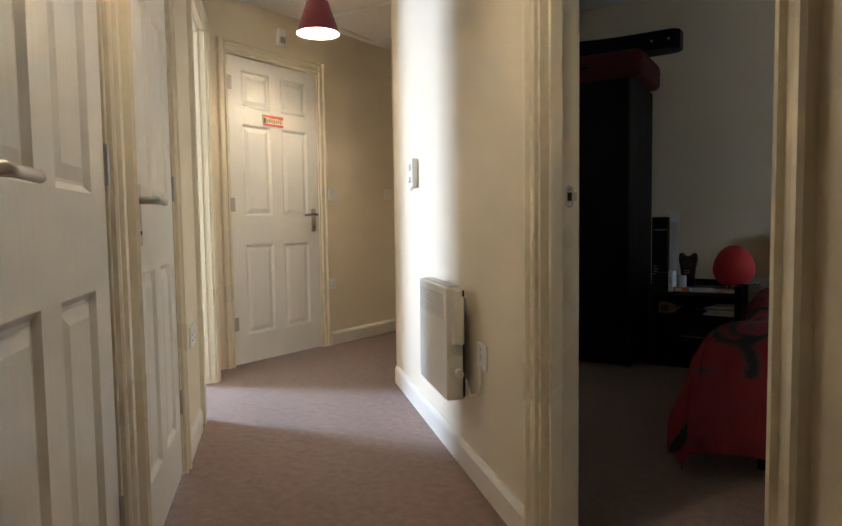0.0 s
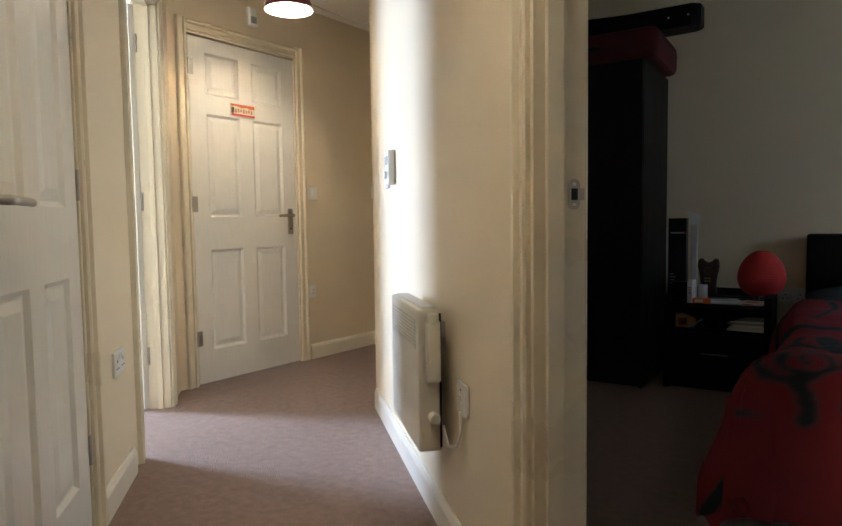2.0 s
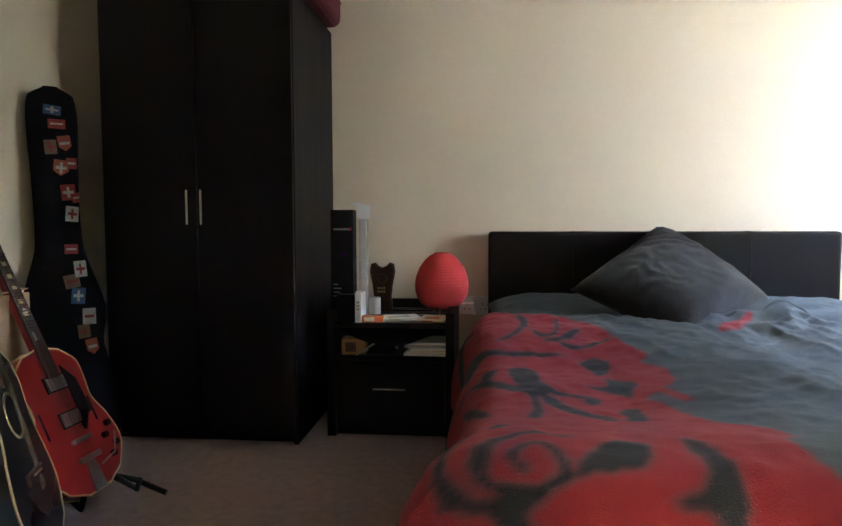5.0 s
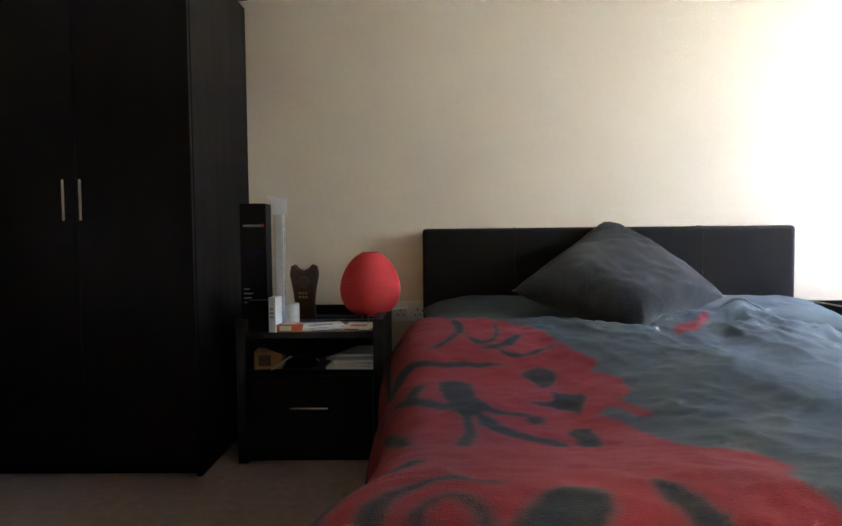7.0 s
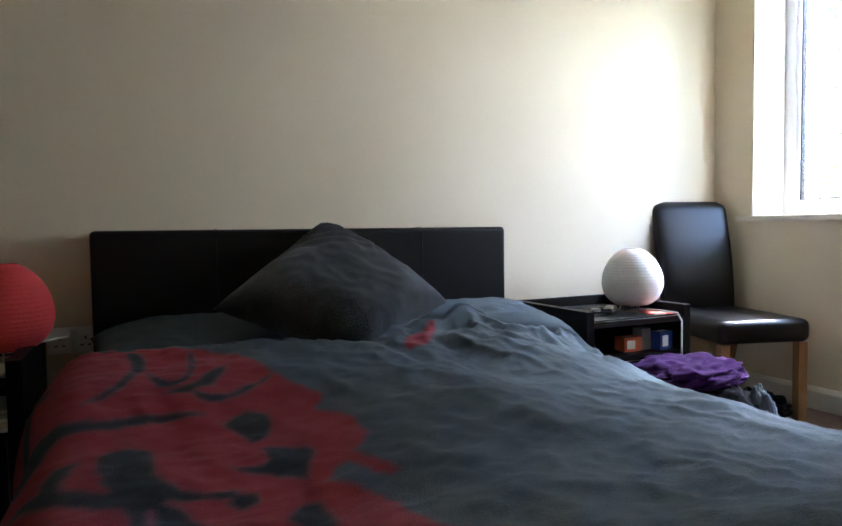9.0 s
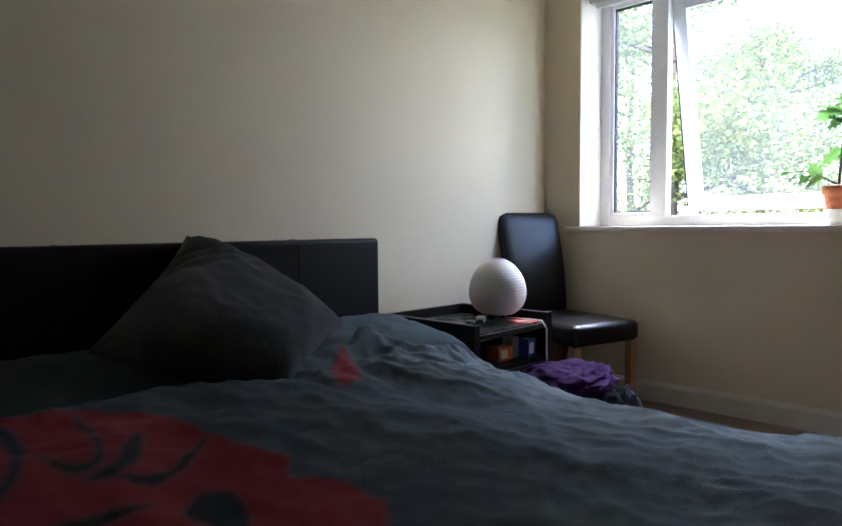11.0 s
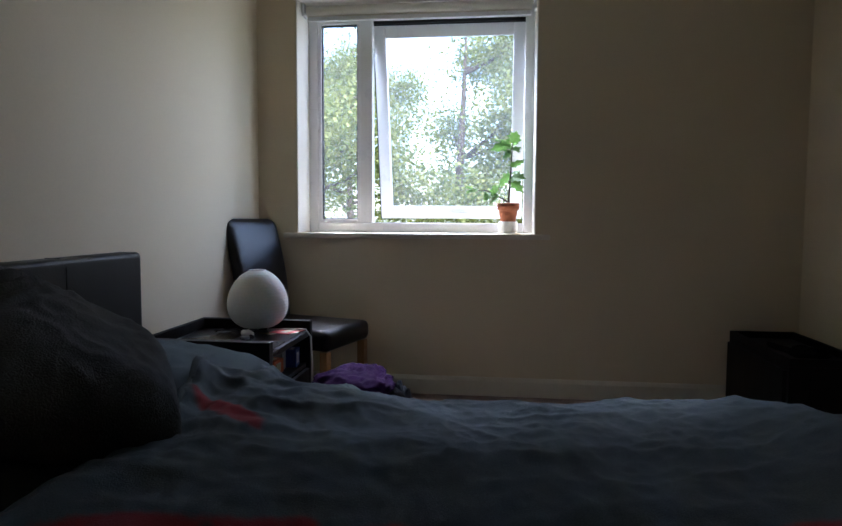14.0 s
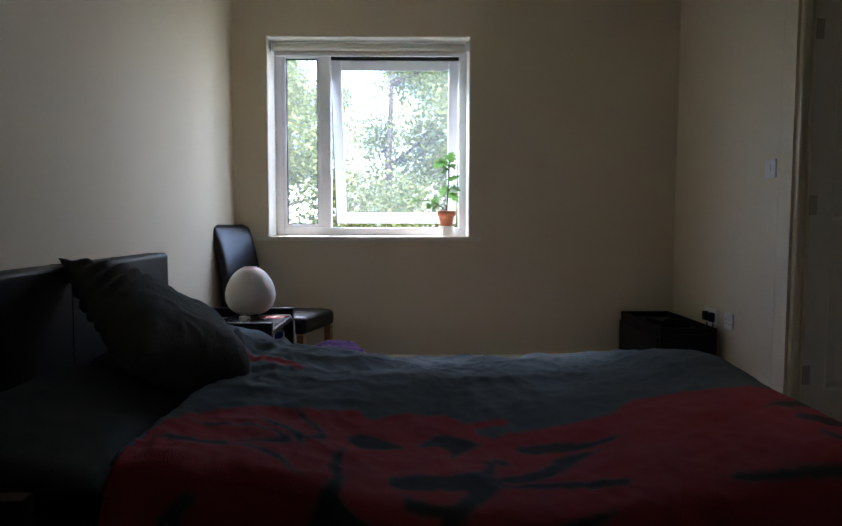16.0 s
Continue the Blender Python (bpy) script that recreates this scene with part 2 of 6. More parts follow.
def duvet_material():
    """Slate cotton with a red scroll print, which the mesh carries as an attribute."""
    m = material("slate_cotton_with_red_scroll_print", (0.080, 0.102, 0.116), 0.95, vary=0.2, scale=5, grain=330, bump=0.5, sheen=0.04)
    m.node_tree.nodes["Principled BSDF"].inputs["Specular IOR Level"].default_value = 0.18
    n, l = m.node_tree.nodes, m.node_tree.links
    p = n["Principled BSDF"]
    base = p.inputs["Base Color"].links[0].from_socket
    at, mix, red, nz = n.new("ShaderNodeAttribute"), n.new("ShaderNodeMix"), n.new("ShaderNodeMix"), n.new("ShaderNodeTexNoise")
    at.attribute_name = "print"
    mix.data_type = red.data_type = "RGBA"
    nz.inputs["Scale"].default_value = 2.2
    red.inputs[6].default_value, red.inputs[7].default_value = (0.20, 0.026, 0.040, 1), (0.31, 0.035, 0.038, 1)
    l.new(nz.outputs["Fac"], red.inputs[0])
    l.new(at.outputs["Fac"], mix.inputs[0])
    ink, over = n.new("ShaderNodeAttribute"), n.new("ShaderNodeMix")
    ink.attribute_name = "scroll"
    over.data_type = "RGBA"
    over.inputs[7].default_value = (0.030, 0.035, 0.040, 1)
    l.new(ink.outputs["Fac"], over.inputs[0])
    l.new(base, over.inputs[6])
    l.new(over.outputs[2], mix.inputs[6])
    l.new(red.outputs[2], mix.inputs[7])
    l.new(mix.outputs[2], p.inputs["Base Color"])
    return m


DUVET = duvet_material()

# ---- mesh helpers ----


def mesh(name, bm, mat, smooth=False):
    me = bpy.data.meshes.new(name)
    bmesh.ops.recalc_face_normals(bm, faces=bm.faces)
    bm.to_mesh(me)
    bm.free()
    for x in mat if isinstance(mat, (list, tuple)) else (mat,):
        me.materials.append(x)
    if smooth:
        for f in me.polygons:
            f.use_smooth = True
    return me


def part(name, bm, mat, parent=None, label="", m=None, smooth=False):
    ob = new(name, mesh(name, bm, mat, smooth))
    if parent is not None:
        ob.parent = parent
    if m is not None:
        ob.matrix_basis = m
    if label:
        ob["label"] = label
    return ob


def thing(name, m, label, category, group="", kind=""):
    ob = new(name)
    ob.empty_display_size = 0.1
    ob.matrix_basis = m
    return tagged(ob, label, category, group, kind)


def structure(name, bm, mat, label="", m=None, category=""):
    ob = new(name, mesh(name, bm, mat))
    if m is not None:
        ob.matrix_basis = m
    return tagged(ob, label, category, "", "structure")


def box(x0, x1, y0, y1, z0, z1, bevel=0.0, bm=None, seg=2):
    own = bmesh.new()
    bmesh.ops.create_cube(own, size=1)
    for v in own.verts:
        v.co = Vector(((x0 + x1) / 2 + v.co.x * (x1 - x0), (y0 + y1) / 2 + v.co.y * (y1 - y0), (z0 + z1) / 2 + v.co.z * (z1 - z0)))
    if bevel:
        bmesh.ops.bevel(own, geom=own.edges[:], offset=bevel, segments=seg, affect="EDGES", clamp_overlap=True, profile=0.6)
    return join(own, bm)


def join(own, bm):
    if bm is None:
        return own
    me = bpy.data.meshes.new("scratch")
    own.to_mesh(me)
    own.free()
    bm.from_mesh(me)
    bpy.data.meshes.remove(me)
    return bm


def moved(bm, m):
    bmesh.ops.transform(bm, matrix=m, verts=bm.verts)
    return bm


def boxes(rows, bevel=0.0):
    bm = bmesh.new()
    for r in rows:
        box(*r, bevel=bevel, bm=bm)
    return bm


def cyl(r0, r1, length, seg=20, bm=None, m=None, caps=True):
    """Along z from 0 to length."""
    own = bmesh.new()
    bmesh.ops.create_cone(own, cap_ends=caps, segments=seg, radius1=r0, radius2=r1, depth=length)
    bmesh.ops.translate(own, verts=own.verts, vec=(0, 0, length / 2))
    if m is not None:
        moved(own, m)
    return join(own, bm)


def lathe(profile, seg=28, bm=None, close=False):
    """Profile of (radius, height) turned round z."""
    own = bmesh.new()
    rings = [[own.verts.new((r * math.cos(2 * math.pi * k / seg), r * math.sin(2 * math.pi * k / seg), z)) for k in range(seg)] for r, z in profile]
    for a, b in zip(rings, rings[1:]):
        for k in range(seg):
            own.faces.new((a[k], a[(k + 1) % seg], b[(k + 1) % seg], b[k]))
    if close:
        own.faces.new(rings[0][::-1])
        own.faces.new(rings[-1])
    return join(own, bm)


def tube(points, radius, seg=8, bm=None):
    """A round rod along points; radius: one, or one for each point."""
    own = bmesh.new()
    pts = [Vector(p) for p in points]
    radii = radius if isinstance(radius, (list, tuple)) else [radius] * len(pts)
    rings, side = [], None
    for i, p in enumerate(pts):
        way = (pts[min(i + 1, len(pts) - 1)] - pts[max(i - 1, 0)]).normalized()
        if side is None:
            side = way.orthogonal().normalized()
        side = (side - way * side.dot(way)).normalized()
        up = way.cross(side)
        rings.append([own.verts.new(p + radii[i] * (math.cos(2 * math.pi * k / seg) * side + math.sin(2 * math.pi * k / seg) * up)) for k in range(seg)])
    for a, b in zip(rings, rings[1:]):
        for k in range(seg):
            own.faces.new((a[k], a[(k + 1) % seg], b[(k + 1) % seg], b[k]))
    own.faces.new(rings[0][::-1])
    own.faces.new(rings[-1])
    return join(own, bm)


def prism(outline, z0, z1, bevel=0.0, bm=None):
    """A flat outline in x, y given thickness from z0 to z1."""
    own = bmesh.new()
    f = own.faces.new([own.verts.new((x, y, z0)) for x, y in outline])
    top = bmesh.ops.extrude_face_region(own, geom=[f])
    vs = [v for v in top["geom"] if isinstance(v, bmesh.types.BMVert)]
    bmesh.ops.translate(own, verts=vs, vec=(0, 0, z1 - z0))
    if bevel:
        bmesh.ops.recalc_face_normals(own, faces=own.faces)
        edges = [e for e in own.edges if abs(e.verts[0].co.z - e.verts[1].co.z) < 1e-6]
        bmesh.ops.bevel(own, geom=edges, offset=bevel, segments=2, affect="EDGES", clamp_overlap=True)
    return join(own, bm)


def wall_with_holes(length, height, thick, holes):
    """A wall from x = 0 to length, y = 0 to thick, with openings (x0, x1, z0, z1) right through it."""
    xs = sorted({0, length, *[h[0] for h in holes], *[h[1] for h in holes]})
    bm = bmesh.new()
    for a, b in zip(xs, xs[1:]):
        cuts = sorted((h[2], h[3]) for h in holes if h[0] <= a + 1e-6 and h[1] >= b - 1e-6)
        z = 0.0
        for lo, hi in cuts:
            if lo > z + 1e-6:
                box(a, b, 0, thick, z, lo, bm=bm)
            z = hi
        if z < height - 1e-6:
            box(a, b, 0, thick, z, height, bm=bm)
    bmesh.ops.remove_doubles(bm, verts=bm.verts, dist=1e-5)
    inner = [f for f in bm.faces if any(g is not f and (f.calc_center_median() - g.calc_center_median()).length < 1e-5 for e in f.edges for g in e.link_faces)]
    bmesh.ops.delete(bm, geom=inner, context="FACES")
    return bm

# ---- structure ----
CEILING_Z = 2.42
HALL_Z = 2.34


def hall(u, v, z=0.0, turn=0.0):
    """A pose in the slanted corridor: u along it, away from its back wall, v across it to the heater wall."""
    return HALL @ pose(-u, v, z, 0, 0, turn)


structure("floor", box(-7.6, 3.0, -2.2, 6.0, -0.12, 0.0), CARPET, "brown short-pile carpet laid through corridor and bedroom", category="carpet")
structure("ceiling", box(-7.6, 3.0, -2.2, 6.0, CEILING_Z, CEILING_Z + 0.12), CEIL, "plain off-white painted plaster ceiling", category="ceiling")

structure("ceiling_corridor", boxes([(-4.42, 1.2, -0.03, 0.992, HALL_Z, CEILING_Z - 0.002)]), CEIL, "lower off-white painted corridor ceiling", HALL, "ceiling")
structure("ceiling_corridor_end", box(-3.2, -1.998, 2.95, 5.302, HALL_Z + 0.002, CEILING_Z - 0.002), CEIL, "lower off-white painted corridor ceiling", category="ceiling")
L0 = 4.42   # where the door wall meets the end wall
structure("wall_doors", wall_with_holes(L0 + 1.3, CEILING_Z, 0.10, [(L0 - 1.82, L0 - 1.03, 0, 2.03), (L0 - 2.74, L0 - 2.02, 0, 2.03), (L0 - 4.12, L0 - 3.36, 0, 2.03)]),
          WALL, "cream painted corridor wall with three doorways", hall(L0, -0.128), "wall")
structure("wall_heater", wall_with_holes(3.808 + 1.3, CEILING_Z, 0.10, [(3.808 - 1.865, 3.808 - 1.034, 0, 2.03)]),
          WALL, "cream painted corridor wall with a doorway to the bedroom", hall(3.808, 0.99), "wall")
END = pose(-3.145, 3.10, 0, 0, 0, 85.2)
structure("wall_corridor_end", wall_with_holes(2.3, CEILING_Z, 0.10, [(0.095, 0.925, 0, 2.02)]), WALL, "cream painted wall at the corridor's end", END, "wall")
structure("wall_corridor_side", box(-2.0, -1.9, 3.39, 5.30, 0, CEILING_Z), WALL, "cream painted partition between corridor and bedroom", category="wall")
structure("wall_corridor_close", box(-3.2, -1.9, 5.302, 5.40, 0, CEILING_Z), WALL, "cream painted closing wall", category="wall")
structure("wall_corridor_back", box(1.2, 1.3, -0.13, 1.09, 0, CEILING_Z), WALL, "cream painted closing wall behind the corridor", HALL, "wall")
structure("wall_head", box(-1.898, 2.674, 5.02, 5.14, 0, CEILING_Z), WALL, "cream painted bedroom wall behind the bed", category="wall")
WIN_Y0, WIN_Y1, WIN_Z0, WIN_Z1, WIN_X = 3.515, 4.805, 0.87, 2.13, 2.675
structure("wall_window", wall_with_holes(3.10, CEILING_Z, 0.33, [(5.14 - WIN_Y1, 5.14 - WIN_Y0, WIN_Z0, WIN_Z1)]), WALL,
          "cream painted bedroom wall with a deep window opening", pose(WIN_X, 5.14, 0, 0, 0, -90), "wall")
structure("wall_south", box(1.532, 2.674, 2.09, 2.19, 0, CEILING_Z), WALL, "cream painted bedroom wall with sockets", category="wall")
RETURN = pose(1.43, 2.19, 0, 0, 0, -90)
structure("wall_return", wall_with_holes(0.79, CEILING_Z, 0.10, [(0.06, 0.78, 0, 2.03)]), WALL, "cream painted return wall with a door", RETURN, "wall")
structure("wall_lobby", box(0.204, 0.30, 1.22, 2.088, 0, CEILING_Z), WALL, "cream painted wall beside the bedroom door", category="wall")
structure("wall_cupboard_back", box(0.302, 2.70, 1.30, 1.40, 0, CEILING_Z), WALL, "plain closing wall of the cupboard", category="wall")
# the daylit room beyond the open door
structure("wall_side_room_window", wall_with_holes(3.8, CEILING_Z, 0.14, [(0.85, 1.85, 0.8, 2.05)]), WALL, "cream painted wall with a window", hall(6.7, -3.1), "wall")
structure("wall_side_room_end", box(-6.8, -6.7, -2.958, 0.3, 0, CEILING_Z), WALL, "cream painted wall of the side room", HALL, "wall")
structure("wall_side_room_near", box(-3.0, -2.9, -2.958, -0.13, 0, CEILING_Z), WALL, "cream painted wall of the side room", HALL, "wall")
structure("wall_side_room_far", box(-6.698, -4.53, -0.14, -0.04, 0, CEILING_Z), WALL, "cream painted wall of the side room", HALL, "wall")


def skirting(name, length, m, h=0.10):
    bm = prism([(0, 0), (0.016, 0), (0.016, h - 0.02), (0.011, h - 0.008), (0.006, h), (0, h)], 0, length)
    # outline lies in x, y: turn it so that the run goes along x and the profile stands up
    moved(bm, Matrix(((0, 0, 1, 0), (-1, 0, 0, 0), (0, 1, 0, 0), (0, 0, 0, 1))))
    return structure(name, bm, SKIRT, "cream gloss-painted skirting board", m, "skirting")


skirting("baseboard_heater", 3.808 - 1.90, hall(3.812, 0.99))
skirting("baseboard_heater_near", 1.5, hall(0.985, 0.99))
skirting("baseboard_corridor_side", 1.89, pose(-2.0, 5.29, 0, 0, 0, -90))
skirting("baseboard_end", 1.2, END @ pose(0.985, 0, 0))
skirting("baseboard_doors_far", 0.42, hall(2.808, -0.028, 0, 180) @ pose(0, 0, 0))
skirting("baseboard_doors_near", 2.2, hall(-1.25, -0.028, 0, 180))
skirting("baseboard_head", 4.56, pose(-1.896, 5.02, 0))
skirting("baseboard_window", 2.82, pose(2.675, 5.016, 0, 0, 0, -90))
skirting("baseboard_south", 1.22, pose(2.655, 2.19, 0, 0, 0, 180))
skirting("baseboard_bedroom_diagonal", 1.86, hall(1.94, 1.09, 0, 180))
skirting("baseboard_west", 1.54, pose(-1.9, 3.46, 0, 0, 0, 90))


def doorway(name, w, h, depth, m, both=True, hinge_left=False, stop=True):
    """Lining, stops and moulded architraves round an opening w wide: x along, front at y = 0, wall behind it."""
    root = thing(name, m, "cream gloss-painted door frame with moulded architraves", "door frame", kind="structure")
    t = 0.028
    for x0, x1 in ((0, t), (w - t, w)):
        part("jamb", box(x0, x1, -0.002, depth + 0.002, 0, h - t, 0.002), GLOSS, root)
    part("head", box(0, w, -0.002, depth + 0.002, h - t, h, 0.002), GLOSS, root)
    if stop:
        for x0, x1 in ((t, t + 0.012), (w - t - 0.012, w - t)):
            part("door_stop", box(x0, x1, 0.034, 0.060, 0, h - t - 0.012, 0.002), GLOSS, root)
        part("door_stop", box(t, w - t, 0.034, 0.060, h - t - 0.012, h - t, 0.002), GLOSS, root)
    prof = [(0, 0), (0.0, 0.012), (0.005, 0.017), (0.012, 0.017), (0.017, 0.008), (0.036, 0.010), (0.042, 0.021), (0.052, 0.023), (0.059, 0.018), (0.062, 0)]

    def strip(length):
        return prism(prof, 0, length)
    for face, sgn in ((0.0, -1), (depth, 1))[:2 if both else 1]:
        # the inner edge of each strip stands 6 mm back from the lining's face
        for side in (0, 1):
            bm = strip(h + 0.050)
            x_in = (t - 0.012) if side == 0 else (w - t + 0.012)
            k = -1 if side == 0 else 1
            moved(bm, Matrix(((k, 0, 0, x_in), (0, sgn, 0, face), (0, 0, 1, 0), (0, 0, 0, 1))))
            part("architrave", bm, GLOSS, root)
        bm = strip(w - 2 * t + 0.024 - 0.001)
        moved(bm, Matrix(((0, 0, 1, t - 0.0115), (0, sgn, 0, face), (1, 0, 0, h - t + 0.012), (0, 0, 0, 1))))
        part("architrave", bm, GLOSS, root)
    return root


def panel_side(bm, w, h, y, sgn, panels):
    """One face of a six-panel door: moulded, sunk panels with raised fields."""
    xs = sorted({0, w, *[p[0] for p in panels], *[p[1] for p in panels]})
    zs = sorted({0, h, *[p[2] for p in panels], *[p[3] for p in panels]})

    def quad(a):
        bm.faces.new([bm.verts.new(c) for c in a])
    for x0, x1 in zip(xs, xs[1:]):
        for z0, z1 in zip(zs, zs[1:]):
            if not any(p[0] < x1 and p[1] > x0 and p[2] < z1 and p[3] > z0 for p in panels):
                quad([(x0, y, z0), (x1, y, z0), (x1, y, z1), (x0, y, z1)])
    for x0, x1, z0, z1 in panels:
        rings = []
        for inset, dep in ((0, 0), (0.006, 0.005), (0.013, 0.011), (0.020, 0.011), (0.046, 0.003)):
            yy = y + sgn * dep
            rings.append([bm.verts.new(c) for c in ((x0 + inset, yy, z0 + inset), (x1 - inset, yy, z0 + inset), (x1 - inset, yy, z1 - inset), (x0 + inset, yy, z1 - inset))])
        for a, b in zip(rings, rings[1:]):
            for k in range(4):
                bm.faces.new((a[k], a[(k + 1) % 4], b[(k + 1) % 4], b[k]))
        bm.faces.new(rings[-1])


def six_panel_door(name, w, h, m, label, handle_at="right", swing=1, handle=True):
    """Leaf from x = 0 (hinges when the handle is right) to w; front at y = 0."""
    root = thing(name, m, label, "door", kind="structure")
    t = 0.036
    st = 0.105 if w > 0.7 else 0.095
    mid = 0.095
    pw = (w - 2 * st - mid) / 2
    cols = ((st, st + pw), (w - st - pw, w - st))
    rows = ((0.19, 0.775), (0.965, 1.555), (1.665, 1.90))
    panels = [(a, b, c * h / 1.98, d * h / 1.98) for a, b in cols for c, d in rows]
    bm = bmesh.new()
    panel_side(bm, w, h, 0, 1, panels)
    panel_side(bm, w, h, t, -1, panels)
    for a in (((0, 0, 0), (w, 0, 0), (w, t, 0), (0, t, 0)), ((0, 0, h), (w, 0, h), (w, t, h), (0, t, h)), ((0, 0, 0), (0, t, 0), (0, t, h), (0, 0, h)), ((w, 0, 0), (w, t, 0), (w, t, h), (w, 0, h))):
        bm.faces.new([bm.verts.new(c) for c in a])
    bmesh.ops.remove_doubles(bm, verts=bm.verts, dist=1e-5)
    part("leaf", bm, DOOR, root)
    hx = w - 0.058 if handle_at == "right" else 0.058
    k = -1 if handle_at == "right" else 1
    if handle:
        for y, s in ((0, -1), (t, 1)):
            hp = part("door_handle", box(hx - 0.02, hx + 0.02, min(y, y + s * 0.007), max(y, y + s * 0.007), 0.850, 1.015, 0.002), NICKEL, root, "satin nickel lever handle on a backplate")
            pts = [(hx, y + s * 0.004, 0.970), (hx, y + s * 0.035, 0.970), (hx + k * 0.008, y + s * 0.048, 0.970), (hx + k * 0.03, y + s * 0.052, 0.970), (hx + k * 0.115, y + s * 0.052, 0.968), (hx + k * 0.125, y + s * 0.050, 0.968)]
            part("lever", tube(pts, [0.010, 0.010, 0.0105, 0.0095, 0.0085, 0.0085], 12), NICKEL, hp, smooth=True)
            part("keyhole", cyl(0.006, 0.006, 0.002, 12, m=pose(hx, y + s * 0.0072, 0.885, 90)), DARK, hp)
        ex = w if handle_at == "right" else 0
        part("latch_plate", box(min(ex, ex - k * 0.0015), max(ex, ex - k * 0.0015), 0.007, 0.029, 0.93, 1.015), NICKEL, root)
    gx = 0 if handle_at == "right" else w
    for z in (0.22, 0.99, 1.76):
        hg = part("hinge", cyl(0.006, 0.006, 0.088, 12, m=pose(gx - k * -0.004, -0.004, z)), NICKEL, root)
        part("hinge_leaf", box(min(gx, gx + k * -0.03) if k == -1 else gx - 0.0, max(gx, gx + 0.03) if k == 1 else gx + 0.03, -0.0015, 0.001, z, z + 0.088), NICKEL, hg)
    return root


# frames: x runs against u, so an opening from u1 down to u0 starts at u1; those of the door wall are turned to face the corridor
doorway("door_frame_near", 0.79, 2.03, 0.10, hall(1.03, -0.028, 0, 180))
doorway("door_frame_middle", 0.72, 2.03, 0.10, hall(2.02, -0.028, 0, 180))
doorway("door_frame_side_room", 0.76, 2.03, 0.10, hall(3.36, -0.028, 0, 180))
bedroom_frame = doorway("door_frame_bedroom", 0.831, 2.03, 0.10, hall(1.865, 0.99), stop=False)
for x0, x1 in ((0.028, 0.040), (0.791, 0.803)):
    part("door_stop", box(x0, x1, 0.022, 0.056, 0, 1.99, 0.002), GLOSS, bedroom_frame)
part("door_stop", box(0.028, 0.803, 0.022, 0.056, 1.99, 2.002, 0.002), GLOSS, bedroom_frame)
strike = part("strike_plate", prism([(0.017 * k + 0.012 * math.cos(a), 0.012 * math.sin(a)) for k, base in ((1, -90), (-1, 90)) for a in [radians(base + 22.5 * q) for q in range(9)]], 0, 0.0016),
              NICKEL, bedroom_frame, "worn steel strike plate with two screws", Matrix(((0, 0, 1, 0.0281), (0, 1, 0, 0.080), (1, 0, 0, 0.972), (0, 0, 0, 1))))
part("latch_hole", box(-0.011, 0.011, -0.006, 0.007, 0.0008, 0.0021), DARK, strike)
for z in (-0.019, 0.019):
    part("screw", cyl(0.0045, 0.0035, 0.0012, 12, m=pose(z, 0, 0.0014)), CHROME, strike)
part("lip", box(-0.011, 0.011, 0.010, 0.021, 0, 0.0016), NICKEL, strike)
doorway("door_frame_end", 0.83, 2.02, 0.10, END @ pose(0.095, 0, 0))
doorway("door_frame_cupboard", 0.72, 2.03, 0.10, RETURN @ pose(0.06, 0, 0), both=False)

six_panel_door("door_near", 0.726, 1.985, hall(1.06, -0.028 - 0.003, 0.008, 180), "closed white six-panel corridor door with a lever handle", "left")
six_panel_door("door_middle", 0.658, 1.985, hall(2.05, -0.031, 0.008, 180), "closed white six-panel corridor door beside the first", "left")
six_panel_door("door_side_room", 0.70, 1.985, hall(4.088, -0.13, 0.008) @ pose(0, 0, 0, 0, 0, -118), "white six-panel door standing open into a daylit room", "right")
six_panel_door("door_end", 0.766, 1.975, END @ pose(0.127, 0.002, 0.008), "closed white six-panel door with a printed name sign", "right")
six_panel_door("door_bedroom", 0.765, 1.985, pose(0.040, 1.530, 0.008, 0, 0, 81.9) @ pose(0, -0.018, 0), "white six-panel bedroom door standing open", "right")
six_panel_door("door_cupboard", 0.658, 1.985, RETURN @ pose(0.091, 0.003, 0.008), "closed white six-panel door in the bedroom's alcove", "right")

# ---- the window ----
win = thing("window_1", pose(2.905, WIN_Y0, WIN_Z0), "white uPVC window with a fixed light and a top-hung sash tilted open", "window", kind="structure")
WW, WH = WIN_Y1 - WIN_Y0, WIN_Z1 - WIN_Z0 - 0.004
fr = bmesh.new()
for r in ((0, 0.07, 0.0, 0.055, 0, WH), (0, 0.07, WW - 0.055, WW, 0, WH), (0, 0.07, 0.055, WW - 0.055, 0, 0.055), (0, 0.07, 0.055, WW - 0.055, WH - 0.055, WH), (0.002, 0.068, 0.915, 0.985, 0.055, WH - 0.055)):
    box(*r, bevel=0.005, bm=fr)
part("window_frame", fr, UPVC, win)
bead = bmesh.new()
for r in ((0.010, 0.055, 0.985, 1.005, 0.055, WH - 0.055), (0.010, 0.055, WW - 0.075, WW - 0.055, 0.055, WH - 0.055), (0.010, 0.055, 1.005, WW - 0.075, 0.055, 0.075), (0.010, 0.055, 1.005, WW - 0.075, WH - 0.075, WH - 0.055)):
    box(*r, bevel=0.003, bm=bead)
part("glazing_bead", bead, UPVC, win)
seal = bmesh.new()
